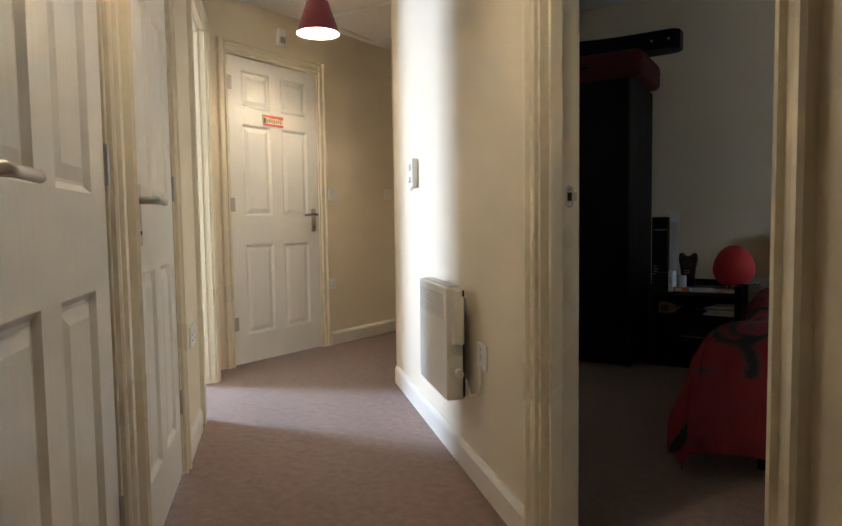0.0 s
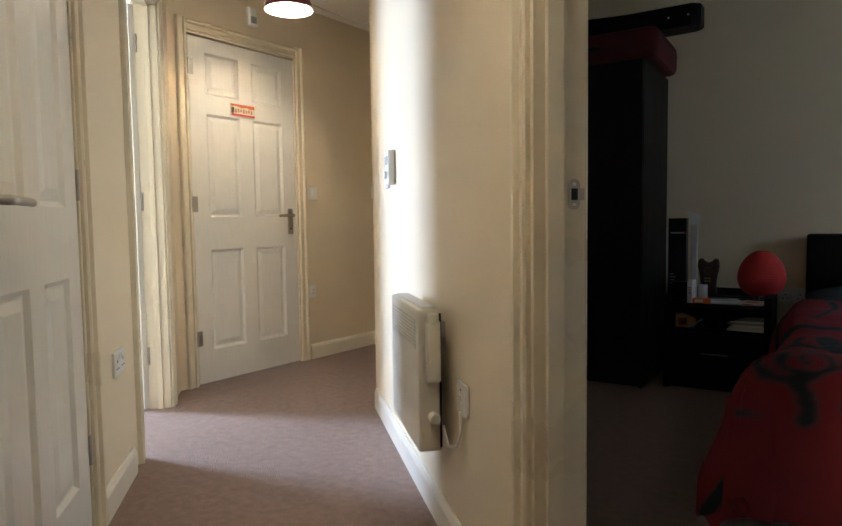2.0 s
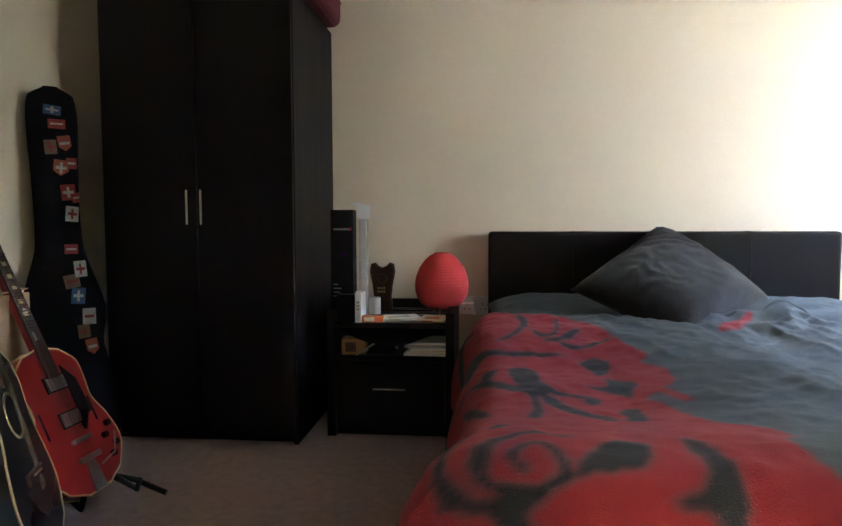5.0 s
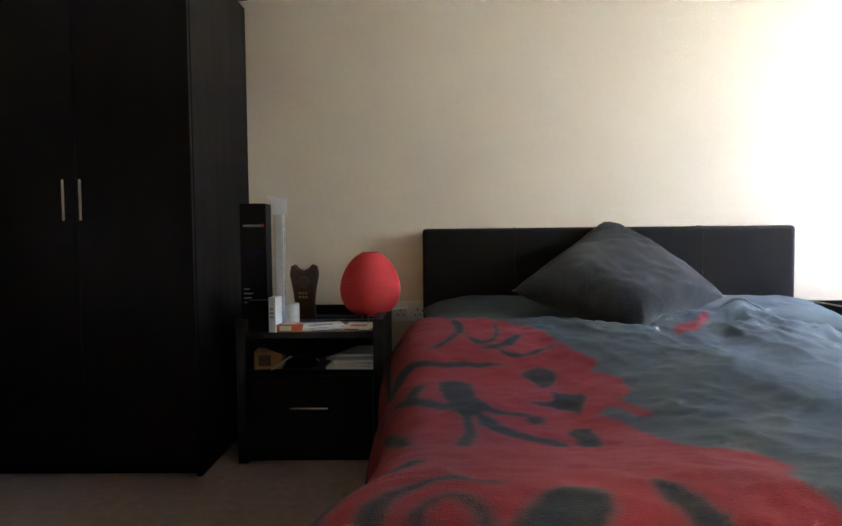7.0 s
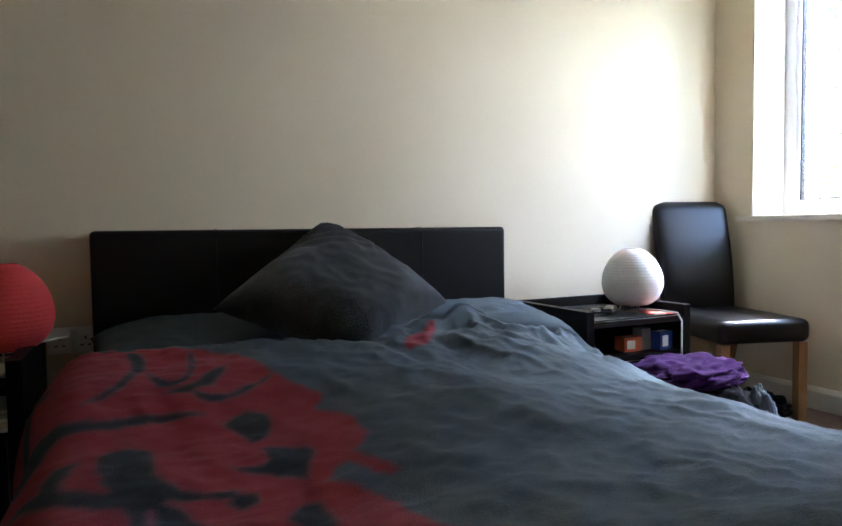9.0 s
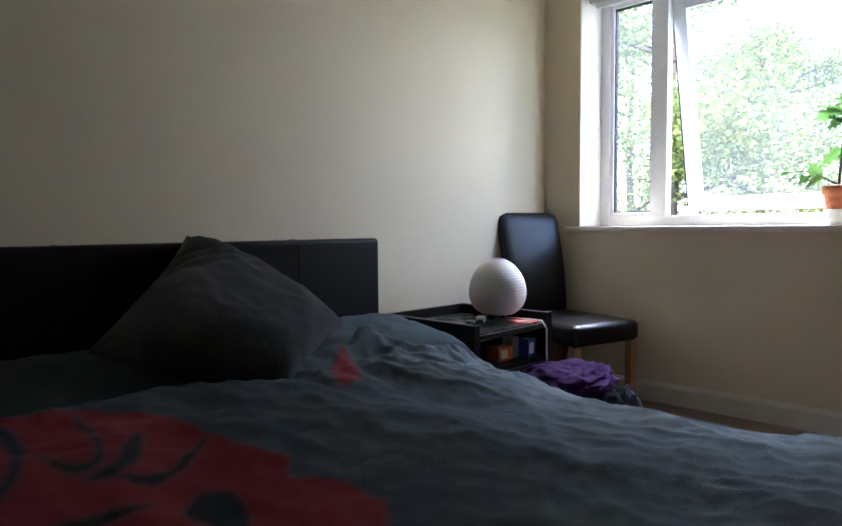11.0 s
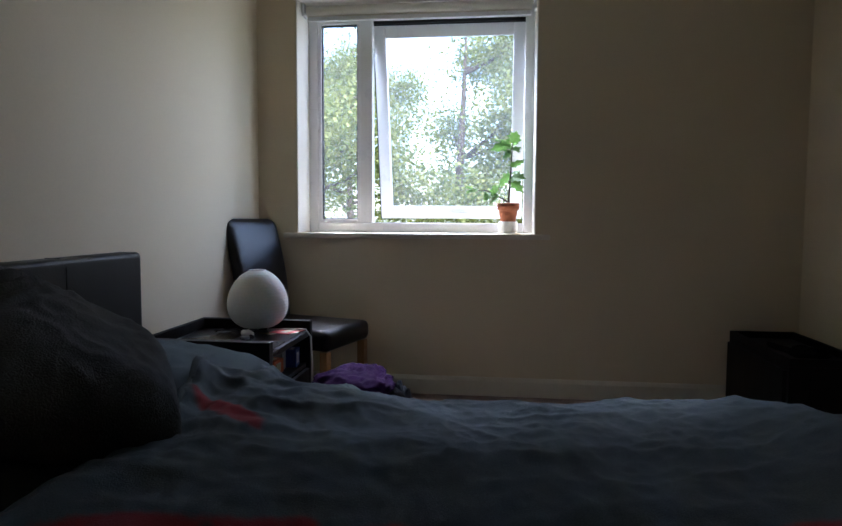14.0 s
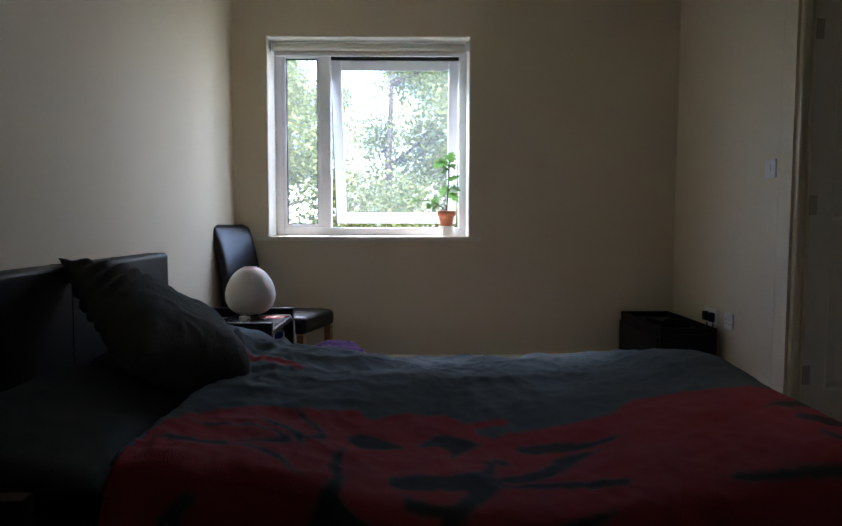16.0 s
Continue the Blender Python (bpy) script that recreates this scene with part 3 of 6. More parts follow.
for r in ((0.020, 0.05, 1.005, 1.010, 0.075, WH - 0.075), (0.020, 0.05, WW - 0.080, WW - 0.075, 0.075, WH - 0.075), (0.020, 0.05, 1.010, WW - 0.08, 0.075, 0.080), (0.020, 0.05, 1.010, WW - 0.08, WH - 0.080, WH - 0.075)):
    box(*r, bm=seal)
part("rubber_seal", seal, RUBBER, win)
pane = part("pane", box(0.030, 0.036, 1.008, WW - 0.078, 0.078, WH - 0.078), GLASS, win)
pane.visible_shadow = False
# the opening sash hangs from its top edge and leans out at the foot
SW, SH = 0.866, WH - 0.125
sash = part("opening_sash", bmesh.new(), UPVC, win, m=Matrix.Translation((0.045, 0.052, WH - 0.079)) @ pose(0, 0, 0, 0, -14, 0))
sf = bmesh.new()
for r in ((0, 0.06, 0, 0.068, -SH, 0), (0, 0.06, SW - 0.068, SW, -SH, 0), (0, 0.06, 0.068, SW - 0.068, -0.068, 0), (0, 0.06, 0.068, SW - 0.068, -SH, -SH + 0.068)):
    box(*r, bevel=0.006, bm=sf)
sash.data = mesh("opening_sash", sf, UPVC)
sp = part("pane", box(0.028, 0.034, 0.06, SW - 0.06, -SH + 0.06, -0.06), GLASS, sash)
sp.visible_shadow = False
part("rubber_seal", boxes([(0.064, 0.074, 0.004, SW - 0.004, -0.016, -0.004), (0.064, 0.074, SW - 0.016, SW - 0.004, -SH + 0.004, -0.016), (0.064, 0.074, 0.004, 0.016, -SH + 0.004, -0.016)]), RUBBER, sash)
# thin black strips put in for the shade along the sash's edges
part("shadow_gap", boxes([(-0.003, 0.004, SW, SW + 0.004, -SH, 0.006), (-0.003, 0.004, -0.003, SW + 0.004, 0.0, 0.008)]), RUBBER, sash)
part("sash_handle", tube([(-0.004, SW / 2, -SH + 0.034), (-0.03, SW / 2, -SH + 0.034), (-0.034, SW / 2 - 0.02, -SH + 0.034), (-0.034, SW / 2 - 0.11, -SH + 0.034)], 0.008, 10), UPVC, sash, smooth=True)
# a black bar, seal and shade in one, darkens the gap above the sash
part("head_gap_shade", box(0.030, 0.066, 0.056, 0.914, WH - 0.072, WH - 0.056), RUBBER, win, "black rubber seal widened to put the shade into the open gap")
part("friction_stay", tube([(0.05, 0.04, WH - 0.35), (0.10, 0.045, WH - 0.60)], 0.004, 6), CHROME, win)
# added linings whiter than the wall: the reveal's glaring daylight put into colour
for name, r in (("trim_reveal_north", (WIN_X + 0.002, WIN_X + 0.226, WIN_Y1 - 0.006, WIN_Y1 - 0.002, WIN_Z0 + 0.002, WIN_Z1 - 0.007)), ("trim_reveal_south", (WIN_X + 0.002, WIN_X + 0.226, WIN_Y0 + 0.002, WIN_Y0 + 0.006, WIN_Z0 + 0.002, WIN_Z1 - 0.007)), ("trim_reveal_head", (WIN_X + 0.002, WIN_X + 0.226, WIN_Y0 + 0.002, WIN_Y1 - 0.002, WIN_Z1 - 0.006, WIN_Z1 - 0.002))):
    structure(name, box(*r), CEIL, "added off-white lining, as the window opening looks in bright daylight", category="window reveal")
sill = structure("window_sill", box(WIN_X - 0.030, WIN_X + 0.228, WIN_Y0 - 0.075, WIN_Y1 + 0.07, WIN_Z0 - 0.028, WIN_Z0 - 0.001, 0.007), SKIRT, "white painted window board with a rounded nose", category="window sill")
blind = thing("roller_blind", pose(2.79, WIN_Y0, WIN_Z1), "cream roller blind rolled up at the window's head", "blind")
part("blind_roll", cyl(0.026, 0.026, WW - 0.06, 24, m=pose(0, 0.03, -0.04, -90)), CREAM_METAL, blind, "cream fabric roll", smooth=True)
part("bottom_bar", box(-0.008, 0.008, 0.035, WW - 0.035, -0.098, -0.074, 0.004), UPVC, blind)
part("blind_cloth", box(-0.002, 0.000, 0.034, WW - 0.034, -0.080, -0.030), CREAM_METAL, blind)
for y in (0.005, WW - 0.022):
    part("bracket", box(-0.030, 0.030, y, y + 0.014, -0.072, -0.004, 0.003), UPVC, blind)
part("blind_chain", tube([(-0.03, 0.02, -0.04), (-0.032, 0.02, -0.35), (-0.032, 0.021, -0.66)], 0.0022, 6), UPVC, blind)

# ---- switches and sockets ----


def wall_plate(name, m, label, kind):
    """A plate on a wall: faces -y, x along the wall."""
    root = thing(name, m, label, "socket" if kind == "socket" else "switch")
    w = 0.146 if kind == "socket" else 0.086
    part("plate", box(-w / 2, w / 2, -0.010, 0, -0.043, 0.043, 0.004), WHITE_PLASTIC, root)
    if kind == "socket":
        for s in (-0.037, 0.037):
            part("rocker", box(s * 0.4 - 0.007, s * 0.4 + 0.007, -0.014, -0.010, 0.012, 0.032, 0.002), WHITE_PLASTIC, root)
            for dx, dz, a, b in ((0, 0.012, 0.002, 0.005), (-0.011, -0.012, 0.004, 0.002), (0.011, -0.012, 0.004, 0.002)):
                part("pin_slot", box(s + dx - a, s + dx + a, -0.0112, -0.0098, dz - b - 0.004, dz + b - 0.004), DARK, root)
    elif kind == "switch":
        part("rocker", moved(box(-0.011, 0.011, -0.004, 0.002, -0.017, 0.017, 0.002), pose(0, -0.011, 0, 6)), WHITE_PLASTIC, root)
    else:
        part("rocker", box(-0.008, 0.008, -0.014, -0.010, -0.012, 0.012, 0.002), WHITE_PLASTIC, root)
        part("indicator", box(-0.004, 0.004, -0.0115, -0.0098, 0.022, 0.027), RED_PRINT, root)
    return root


def on_heater_wall(u, z):
    return hall(u, 0.99, z)


def on_door_wall(u, z):
    return hall(u, -0.028, z, 180)


wall_plate("light_switch", END @ pose(1.035, 0, 1.13), "white plastic light switch beside the end door", "switch")
wall_plate("wall_socket", END @ pose(0.995, 0, 0.465) @ Matrix.Diagonal((0.6, 1, 1, 1)), "white plastic socket beside the end door", "socket")
wall_plate("light_switch", END @ pose(1.68, 0, 1.15), "white plastic light switch far along the corridor", "switch")
wall_plate("fused_spur", on_heater_wall(2.30, 0.46), "white plastic fused switch feeding the heater", "spur")
wall_plate("wall_socket", on_door_wall(3.065, 0.457), "white plastic socket low on the corridor wall", "socket")
wall_plate("wall_socket", pose(-0.262, 5.02, 0.478), "white plastic double socket beside the bed", "socket")
wall_plate("light_switch", pose(1.589, 2.19, 1.216, 0, 0, 180), "white plastic light switch beside the bedroom door", "switch")
wall_plate("wall_socket", pose(1.93, 2.19, 0.44, 0, 0, 180) @ Matrix.Diagonal((0.6, 1, 1, 1)), "white plastic socket above the skirting", "socket")
wall_plate("wall_socket", pose(2.13, 2.19, 0.44, 0, 0, 180), "white plastic double socket with black plugs", "socket")
for x in (2.10, 2.17):
    pl = thing("mains_plug", pose(x, 2.178, 0.43, 0, 0, 180), "black mains plug in a wall socket", "plug")
    part("plug_body", box(-0.024, 0.024, -0.042, 0, -0.022, 0.03, 0.008), DARK, pl)
    part("flex", tube([(0, -0.02, -0.02), (0.01, -0.03, -0.12), (0.0, -0.02, -0.30), (-0.02, -0.03, -0.425)], 0.004, 6), DARK, pl)

thermostat = thing("wall_thermostat", on_heater_wall(3.27, 1.145), "white plastic heating controller with a small display", "thermostat")
part("case", box(-0.042, 0.042, -0.030, 0, -0.068, 0.068, 0.006), WHITE_PLASTIC, thermostat)
part("display", box(-0.028, 0.028, -0.0315, -0.0295, 0.012, 0.045), GREY_PLASTIC, thermostat)
part("dial", cyl(0.016, 0.015, 0.010, 20, m=pose(0, -0.030, -0.030, 90)), WHITE_PLASTIC, thermostat)
wall_plate("light_switch", on_heater_wall(3.40, 1.11), "white plastic light switch beside the controller", "switch")
sensor = thing("alarm_sensor", END @ pose(0.56, 0, 2.175), "small white plastic alarm sensor above the door", "sensor")
part("case", box(-0.032, 0.032, -0.035, 0, -0.055, 0.055, 0.010), WHITE_PLASTIC, sensor)
part("lens", box(-0.022, 0.022, -0.038, -0.033, -0.040, 0.000, 0.003), GREY_PLASTIC, sensor)
sign = thing("door_sign", END @ pose(0.485, 0.001, 1.607), "orange and brown printed name sign stuck on the door", "sign")
part("board", box(-0.088, 0.088, -0.005, 0, -0.036, 0.036, 0.001), CREAM_PRINT, sign)
part("wavy_band", prism([(-0.084, 0.034), (-0.084, 0.020), (-0.050, 0.024), (-0.010, 0.014), (0.030, 0.020), (0.060, 0.012), (0.084, 0.016), (0.084, 0.034)], 0, 0.0012), ORANGE_PRINT, sign, m=Matrix(((1, 0, 0, 0), (0, 0, -1, -0.0049), (0, 1, 0, 0), (0, 0, 0, 1))))
for k in range(7):
    part("letter_bar", box(-0.058 + k * 0.019, -0.047 + k * 0.019, -0.0062, -0.0048, -0.016 + 0.003 * (k % 3), 0.006 + 0.003 * (k % 2)), TAN_BOX, sign)
part("stripe", box(-0.084, 0.084, -0.0062, -0.0048, -0.034, -0.022), RED_PRINT, sign)
part("picture", box(-0.084, -0.064, -0.0062, -0.0048, -0.020, 0.014), WALNUT, sign)
hatch = structure("loft_hatch", boxes([(-0.36, 0.36, -0.30, 0.30, -0.014, 0), (-0.40, -0.36, -0.34, 0.34, -0.022, 0), (0.36, 0.40, -0.34, 0.34, -0.022, 0), (-0.36, 0.36, -0.34, -0.30, -0.022, 0), (-0.36, 0.36, 0.30, 0.34, -0.022, 0)]),
                  CEIL, "white painted loft hatch with a plain frame", pose(-2.56, 4.22, HALL_Z - 0.001, 0, 0, 0), "loft hatch")


def panel_heater(m, label, w=0.56, h=0.50):
    """A slim convector on a wall, facing -y, its foot at z = 0."""
    root = thing("panel_heater", m, label, "heater", "panel heaters")
    part("case", box(-w / 2, w / 2, -0.100, -0.035, 0, h, 0.010), CREAM_METAL, root)
    g = part("grille", box(-w / 2 + 0.03, w / 2 - 0.03, -0.1012, -0.0985, h - 0.115, h - 0.03, 0.001), PALE_GREY, root)
    for k in range(8):
        part("louvre", box(-w / 2 + 0.035, w / 2 - 0.035, -0.1035, -0.1005, h - 0.110 + k * 0.010, h - 0.106 + k * 0.010), CREAM_METAL, g)
    cap = part("end_cap", box(w / 2 - 0.002, w / 2 + 0.024, -0.080, -0.040, h - 0.20, h - 0.03, 0.008), CREAM_METAL, root)
    part("thermostat_dial", cyl(0.016, 0.014, 0.022, 18, m=pose(w / 2 + 0.012, -0.060, h - 0.034)), CREAM_METAL, cap)
    # black strip painted in for the shaded gap between case and wall
    part("end_gap_shade", box(w / 2 - 0.002, w / 2 + 0.0012, -0.040, -0.034, 0.012, h - 0.012), DARK, root)
    part("top_grille", box(-w / 2 + 0.02, w / 2 - 0.02, -0.085, -0.045, h - 0.004, h + 0.004, 0.002), PALE_GREY, root)
    for x in (-w / 2 + 0.1, w / 2 - 0.1):
        part("bracket", box(x - 0.02, x + 0.02, -0.037, 0, h - 0.12, h - 0.05), GREY_PLASTIC, root)
    part("control_knob", cyl(0.016, 0.014, 0.03, 16, m=pose(w / 2 + 0.002, -0.06, 0.10, 0, 90)), CREAM_METAL, root)
    return root


ph = panel_heater(on_heater_wall(2.61, 0.285), "cream slim panel heater mounted on the corridor wall", 0.41, 0.40)
part("flex", tube([(0.20, -0.030, 0.07), (0.25, -0.03, 0.03), (0.29, -0.015, 0.04), (0.31, -0.012, 0.08), (0.312, -0.012, 0.14)], 0.005, 8), CREAM_METAL, ph, smooth=True)
bh = thing("panel_heater", hall(2.35, 1.09, 0.25, 180), "cream panel heater with a sloping top on the bedroom's slanted wall", "heater", "panel heaters")
part("case", moved(prism([(0, 0), (-0.085, 0), (-0.090, 0.02), (-0.090, 0.475), (-0.080, 0.49), (-0.02, 0.535), (0, 0.54)], 0.0, 0.60, 0.004), Matrix(((0, 0, 1, 0), (1, 0, 0, 0), (0, 1, 0, 0), (0, 0, 0, 1)))), CREAM_METAL, bh)
part("grille", box(0.03, 0.57, -0.0915, -0.089, 0.38, 0.45, 0.001), GREY_PLASTIC, bh)

pend = thing("pendant_lamp", pose(-2.557, 3.427, 2.056), "burgundy fabric pendant shade with a lit bulb", "lamp", "corridor pendant lamps")
part("shade", lathe([(0.128, 0), (0.124, 0.02), (0.066, 0.185), (0.064, 0.19)], 40), BURGUNDY, pend, smooth=True)
part("lining", lathe([(0.1265, 0.001), (0.1225, 0.02), (0.0645, 0.185)], 40), SHADE_IN, pend, "brightly lit white lining", smooth=True)
part("bulb", lathe([(0.002, 0.028), (0.02, 0.032), (0.03, 0.055), (0.027, 0.08), (0.014, 0.11), (0.012, 0.13)], 20), BULB, pend, smooth=True)
part("lampholder", lathe([(0.014, 0.115), (0.019, 0.12), (0.019, 0.195), (0.010, 0.21)], 16, close=True), WHITE_PLASTIC, pend)
part("flex", tube([(0, 0, 0.2), (0, 0, HALL_Z - 2.056 - 0.02)], 0.003, 6), WHITE_PLASTIC, pend)
part("ceiling_rose", lathe([(0.045, 0.262), (0.04, 0.275), (0.048, 0.2835)], 24, close=True), WHITE_PLASTIC, pend)
copy_thing(pend, HALL @ pose(-1.60, 0.42, 2.056))

# ---- bedroom furniture ----
wr = thing("wardrobe", pose(-1.712, 4.37, 0), "tall black-brown two-door wardrobe", "wardrobe")
WD_W, WD_D, WD_H = 0.767, 0.645, 1.77
for nm, r in (("side_panel", (0, 0.018, 0.02, WD_D, 0, WD_H)), ("side_panel", (WD_W - 0.018, WD_W, 0.02, WD_D, 0, WD_H)), ("top_panel", (0.018, WD_W - 0.018, 0.02, WD_D, WD_H - 0.022, WD_H)), ("base_panel", (0.018, WD_W - 0.018, 0.04, WD_D, 0.07, 0.09)),
              ("back_panel", (0.018, WD_W - 0.018, WD_D - 0.006, WD_D, 0.09, WD_H - 0.022)), ("plinth", (0.018, WD_W - 0.018, 0.05, 0.066, 0, 0.07))):
    part(nm, box(*r, bevel=0.0015), BLACKWOOD, wr)
for k, (x0, x1) in enumerate(((0.003, WD_W / 2 - 0.002), (WD_W / 2 + 0.002, WD_W - 0.003))):
    d = part("door", box(x0, x1, 0, 0.018, 0.055, WD_H - 0.003, 0.0015), BLACKWOOD, wr)
    hx = (x1 - 0.026) if k == 0 else (x0 + 0.026)
    part("handle", box(hx - 0.005, hx + 0.005, -0.030, -0.021, 0.865, 1.0, 0.003), CHROME, d, "brushed chrome bar handle")
    for z in (0.885, 0.98):
        part("handle_foot", cyl(0.004, 0.004, 0.024, 10, m=pose(hx, 0, z, 90)), CHROME, d)


def nightstand(name, m, label, tray=True):
    """Half a metre wide; x along the front, y back from it, foot at z = 0."""
    root = thing(name, m, label, "bedside table", "black-brown bedside units")
    w, d, h = 0.52, 0.49, 0.512
    for nm, r in (("side_panel", (0, 0.035, 0.0, d, 0, h)), ("side_panel", (w - 0.035, w, 0.0, d, 0, h)), ("shelf", (0.035, w - 0.035, 0.016, d - 0.02, 0.315, 0.332)), ("back_panel", (0.035, w - 0.035, d - 0.02, d, 0.0, h)),
                  ("plinth", (0.035, w - 0.035, 0.03, 0.045, 0, 0.05)), ("base_panel", (0.035, w - 0.035, 0.018, d - 0.02, 0.05, 0.062))):
        part(nm, box(*r, bevel=0.002), BLACKWOOD, root)
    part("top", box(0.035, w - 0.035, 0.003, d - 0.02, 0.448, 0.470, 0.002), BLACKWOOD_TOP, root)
    dr = part("drawer_front", box(0.039, w - 0.039, 0.0, 0.017, 0.066, 0.312, 0.0015), BLACKWOOD, root)
    part("handle", box(w / 2 - 0.068, w / 2 + 0.068, -0.026, -0.018, 0.199, 0.208, 0.003), CHROME, dr, "brushed chrome bar handle")
    for x in (w / 2 - 0.05, w / 2 + 0.05):
        part("handle_foot", cyl(0.004, 0.004, 0.02, 10, m=pose(x, 0, 0.203, 90)), CHROME, dr)
    return root


nightstand("nightstand", pose(-0.857, 4.505, 0), "black-brown bedside table with a drawer and open shelf, cluttered")
nightstand("nightstand", pose(1.415, 4.505, 0), "black-brown bedside table with small things on top")

bed = thing("double_bed", pose(0.568, 4.92, 0), "king-size bed with a black leather headboard", "bed")
board = part("headboard", box(-0.768, 0.768, 0.002, 0.085, 0.12, 0.831, bevel=0.02, seg=5), HEADBOARD, bed, "padded black leather headboard with stitched seams", smooth=False)
for x in (-0.384, 0.0, 0.384):
    part("seam", tube([(x, 0.0025, 0.20), (x, 0.0022, 0.80), (x, 0.006, 0.822), (x, 0.022, 0.8308), (x, 0.065, 0.8308)], 0.0022, 6), HEADBOARD, board)
part("headboard_leg", box(-0.6, -0.53, 0.02, 0.07, 0, 0.12), HEADBOARD, bed)
part("headboard_leg", box(0.53, 0.6, 0.02, 0.07, 0, 0.12), HEADBOARD, bed)
for x0, x1 in ((-0.775, -0.735), (0.735, 0.775)):
    part("side_rail", box(x0, x1, -2.0, 0.0, 0.10, 0.27, 0.01), HEADBOARD, bed)
part("foot_rail", box(-0.735, 0.735, -2.0, -1.955, 0.10, 0.27, 0.01), HEADBOARD, bed)
for x, y in ((-0.72, -1.94), (0.66, -1.94), (-0.72, -0.1), (0.66, -0.1)):
    part("leg", box(x, x + 0.06, y, y + 0.06, 0, 0.12, 0.004), BLACKWOOD, bed)
part("mattress", box(-0.735, 0.69, -1.955, -0.005, 0.14, 0.335, 0.04, seg=3), SHEET, bed)


def crease(x, y, k):
    """Folded-cloth relief: sharp ridges between soft hollows."""
    a = noise.noise((x * k, y * k, 3.1)) + 0.5 * noise.noise((x * k * 2.1 + 5, y * k * 2.1, 7.7))
    return 1.0 - min(1.0, abs(a) * 2.2)


def brush(dark, x, y, points, widths):
    """Marks a curved stroke through the points, as wide as given at each of them."""
    n = 14 * (len(points) - 1)
    pts = [Vector(p) for p in points]
    for k in range(n + 1):
        q = k / n * (len(pts) - 1)
        i = min(int(q), len(pts) - 2)
        f = q - i
        a, b, c, d = pts[max(i - 1, 0)], pts[i], pts[i + 1], pts[min(i + 2, len(pts) - 1)]
        p = 0.5 * (2 * b + (c - a) * f + (2 * a - 5 * b + 4 * c - d) * f * f + (3 * b - a - 3 * c + d) * f ** 3)
        w = widths[i] + (widths[i + 1] - widths[i]) * f
        dark |= (x - p.x) ** 2 + (y - p.y) ** 2 < w * w


def inside(x, y, corners):
    """True within the smooth closed curve through the corners."""
    pts, ring = [Vector(c) for c in corners], []
    n = len(pts)
    for i in range(n):
        a, b, c, d = pts[i - 1], pts[i], pts[(i + 1) % n], pts[(i + 2) % n]
        for f in (0, 0.2, 0.4, 0.6, 0.8):
            ring.append(0.5 * (2 * b + (c - a) * f + (2 * a - 5 * b + 4 * c - d) * f * f + (3 * b - a - 3 * c + d) * f ** 3))
    hit = np.zeros(x.shape, bool)
    for p, q in zip(ring, ring[1:] + ring[:1]):
        if abs(p.y - q.y) > 1e-9:
            hit ^= ((p.y > y) != (q.y > y)) & (x < (q.x - p.x) * (y - p.y) / (q.y - p.y) + p.x)
    return hit


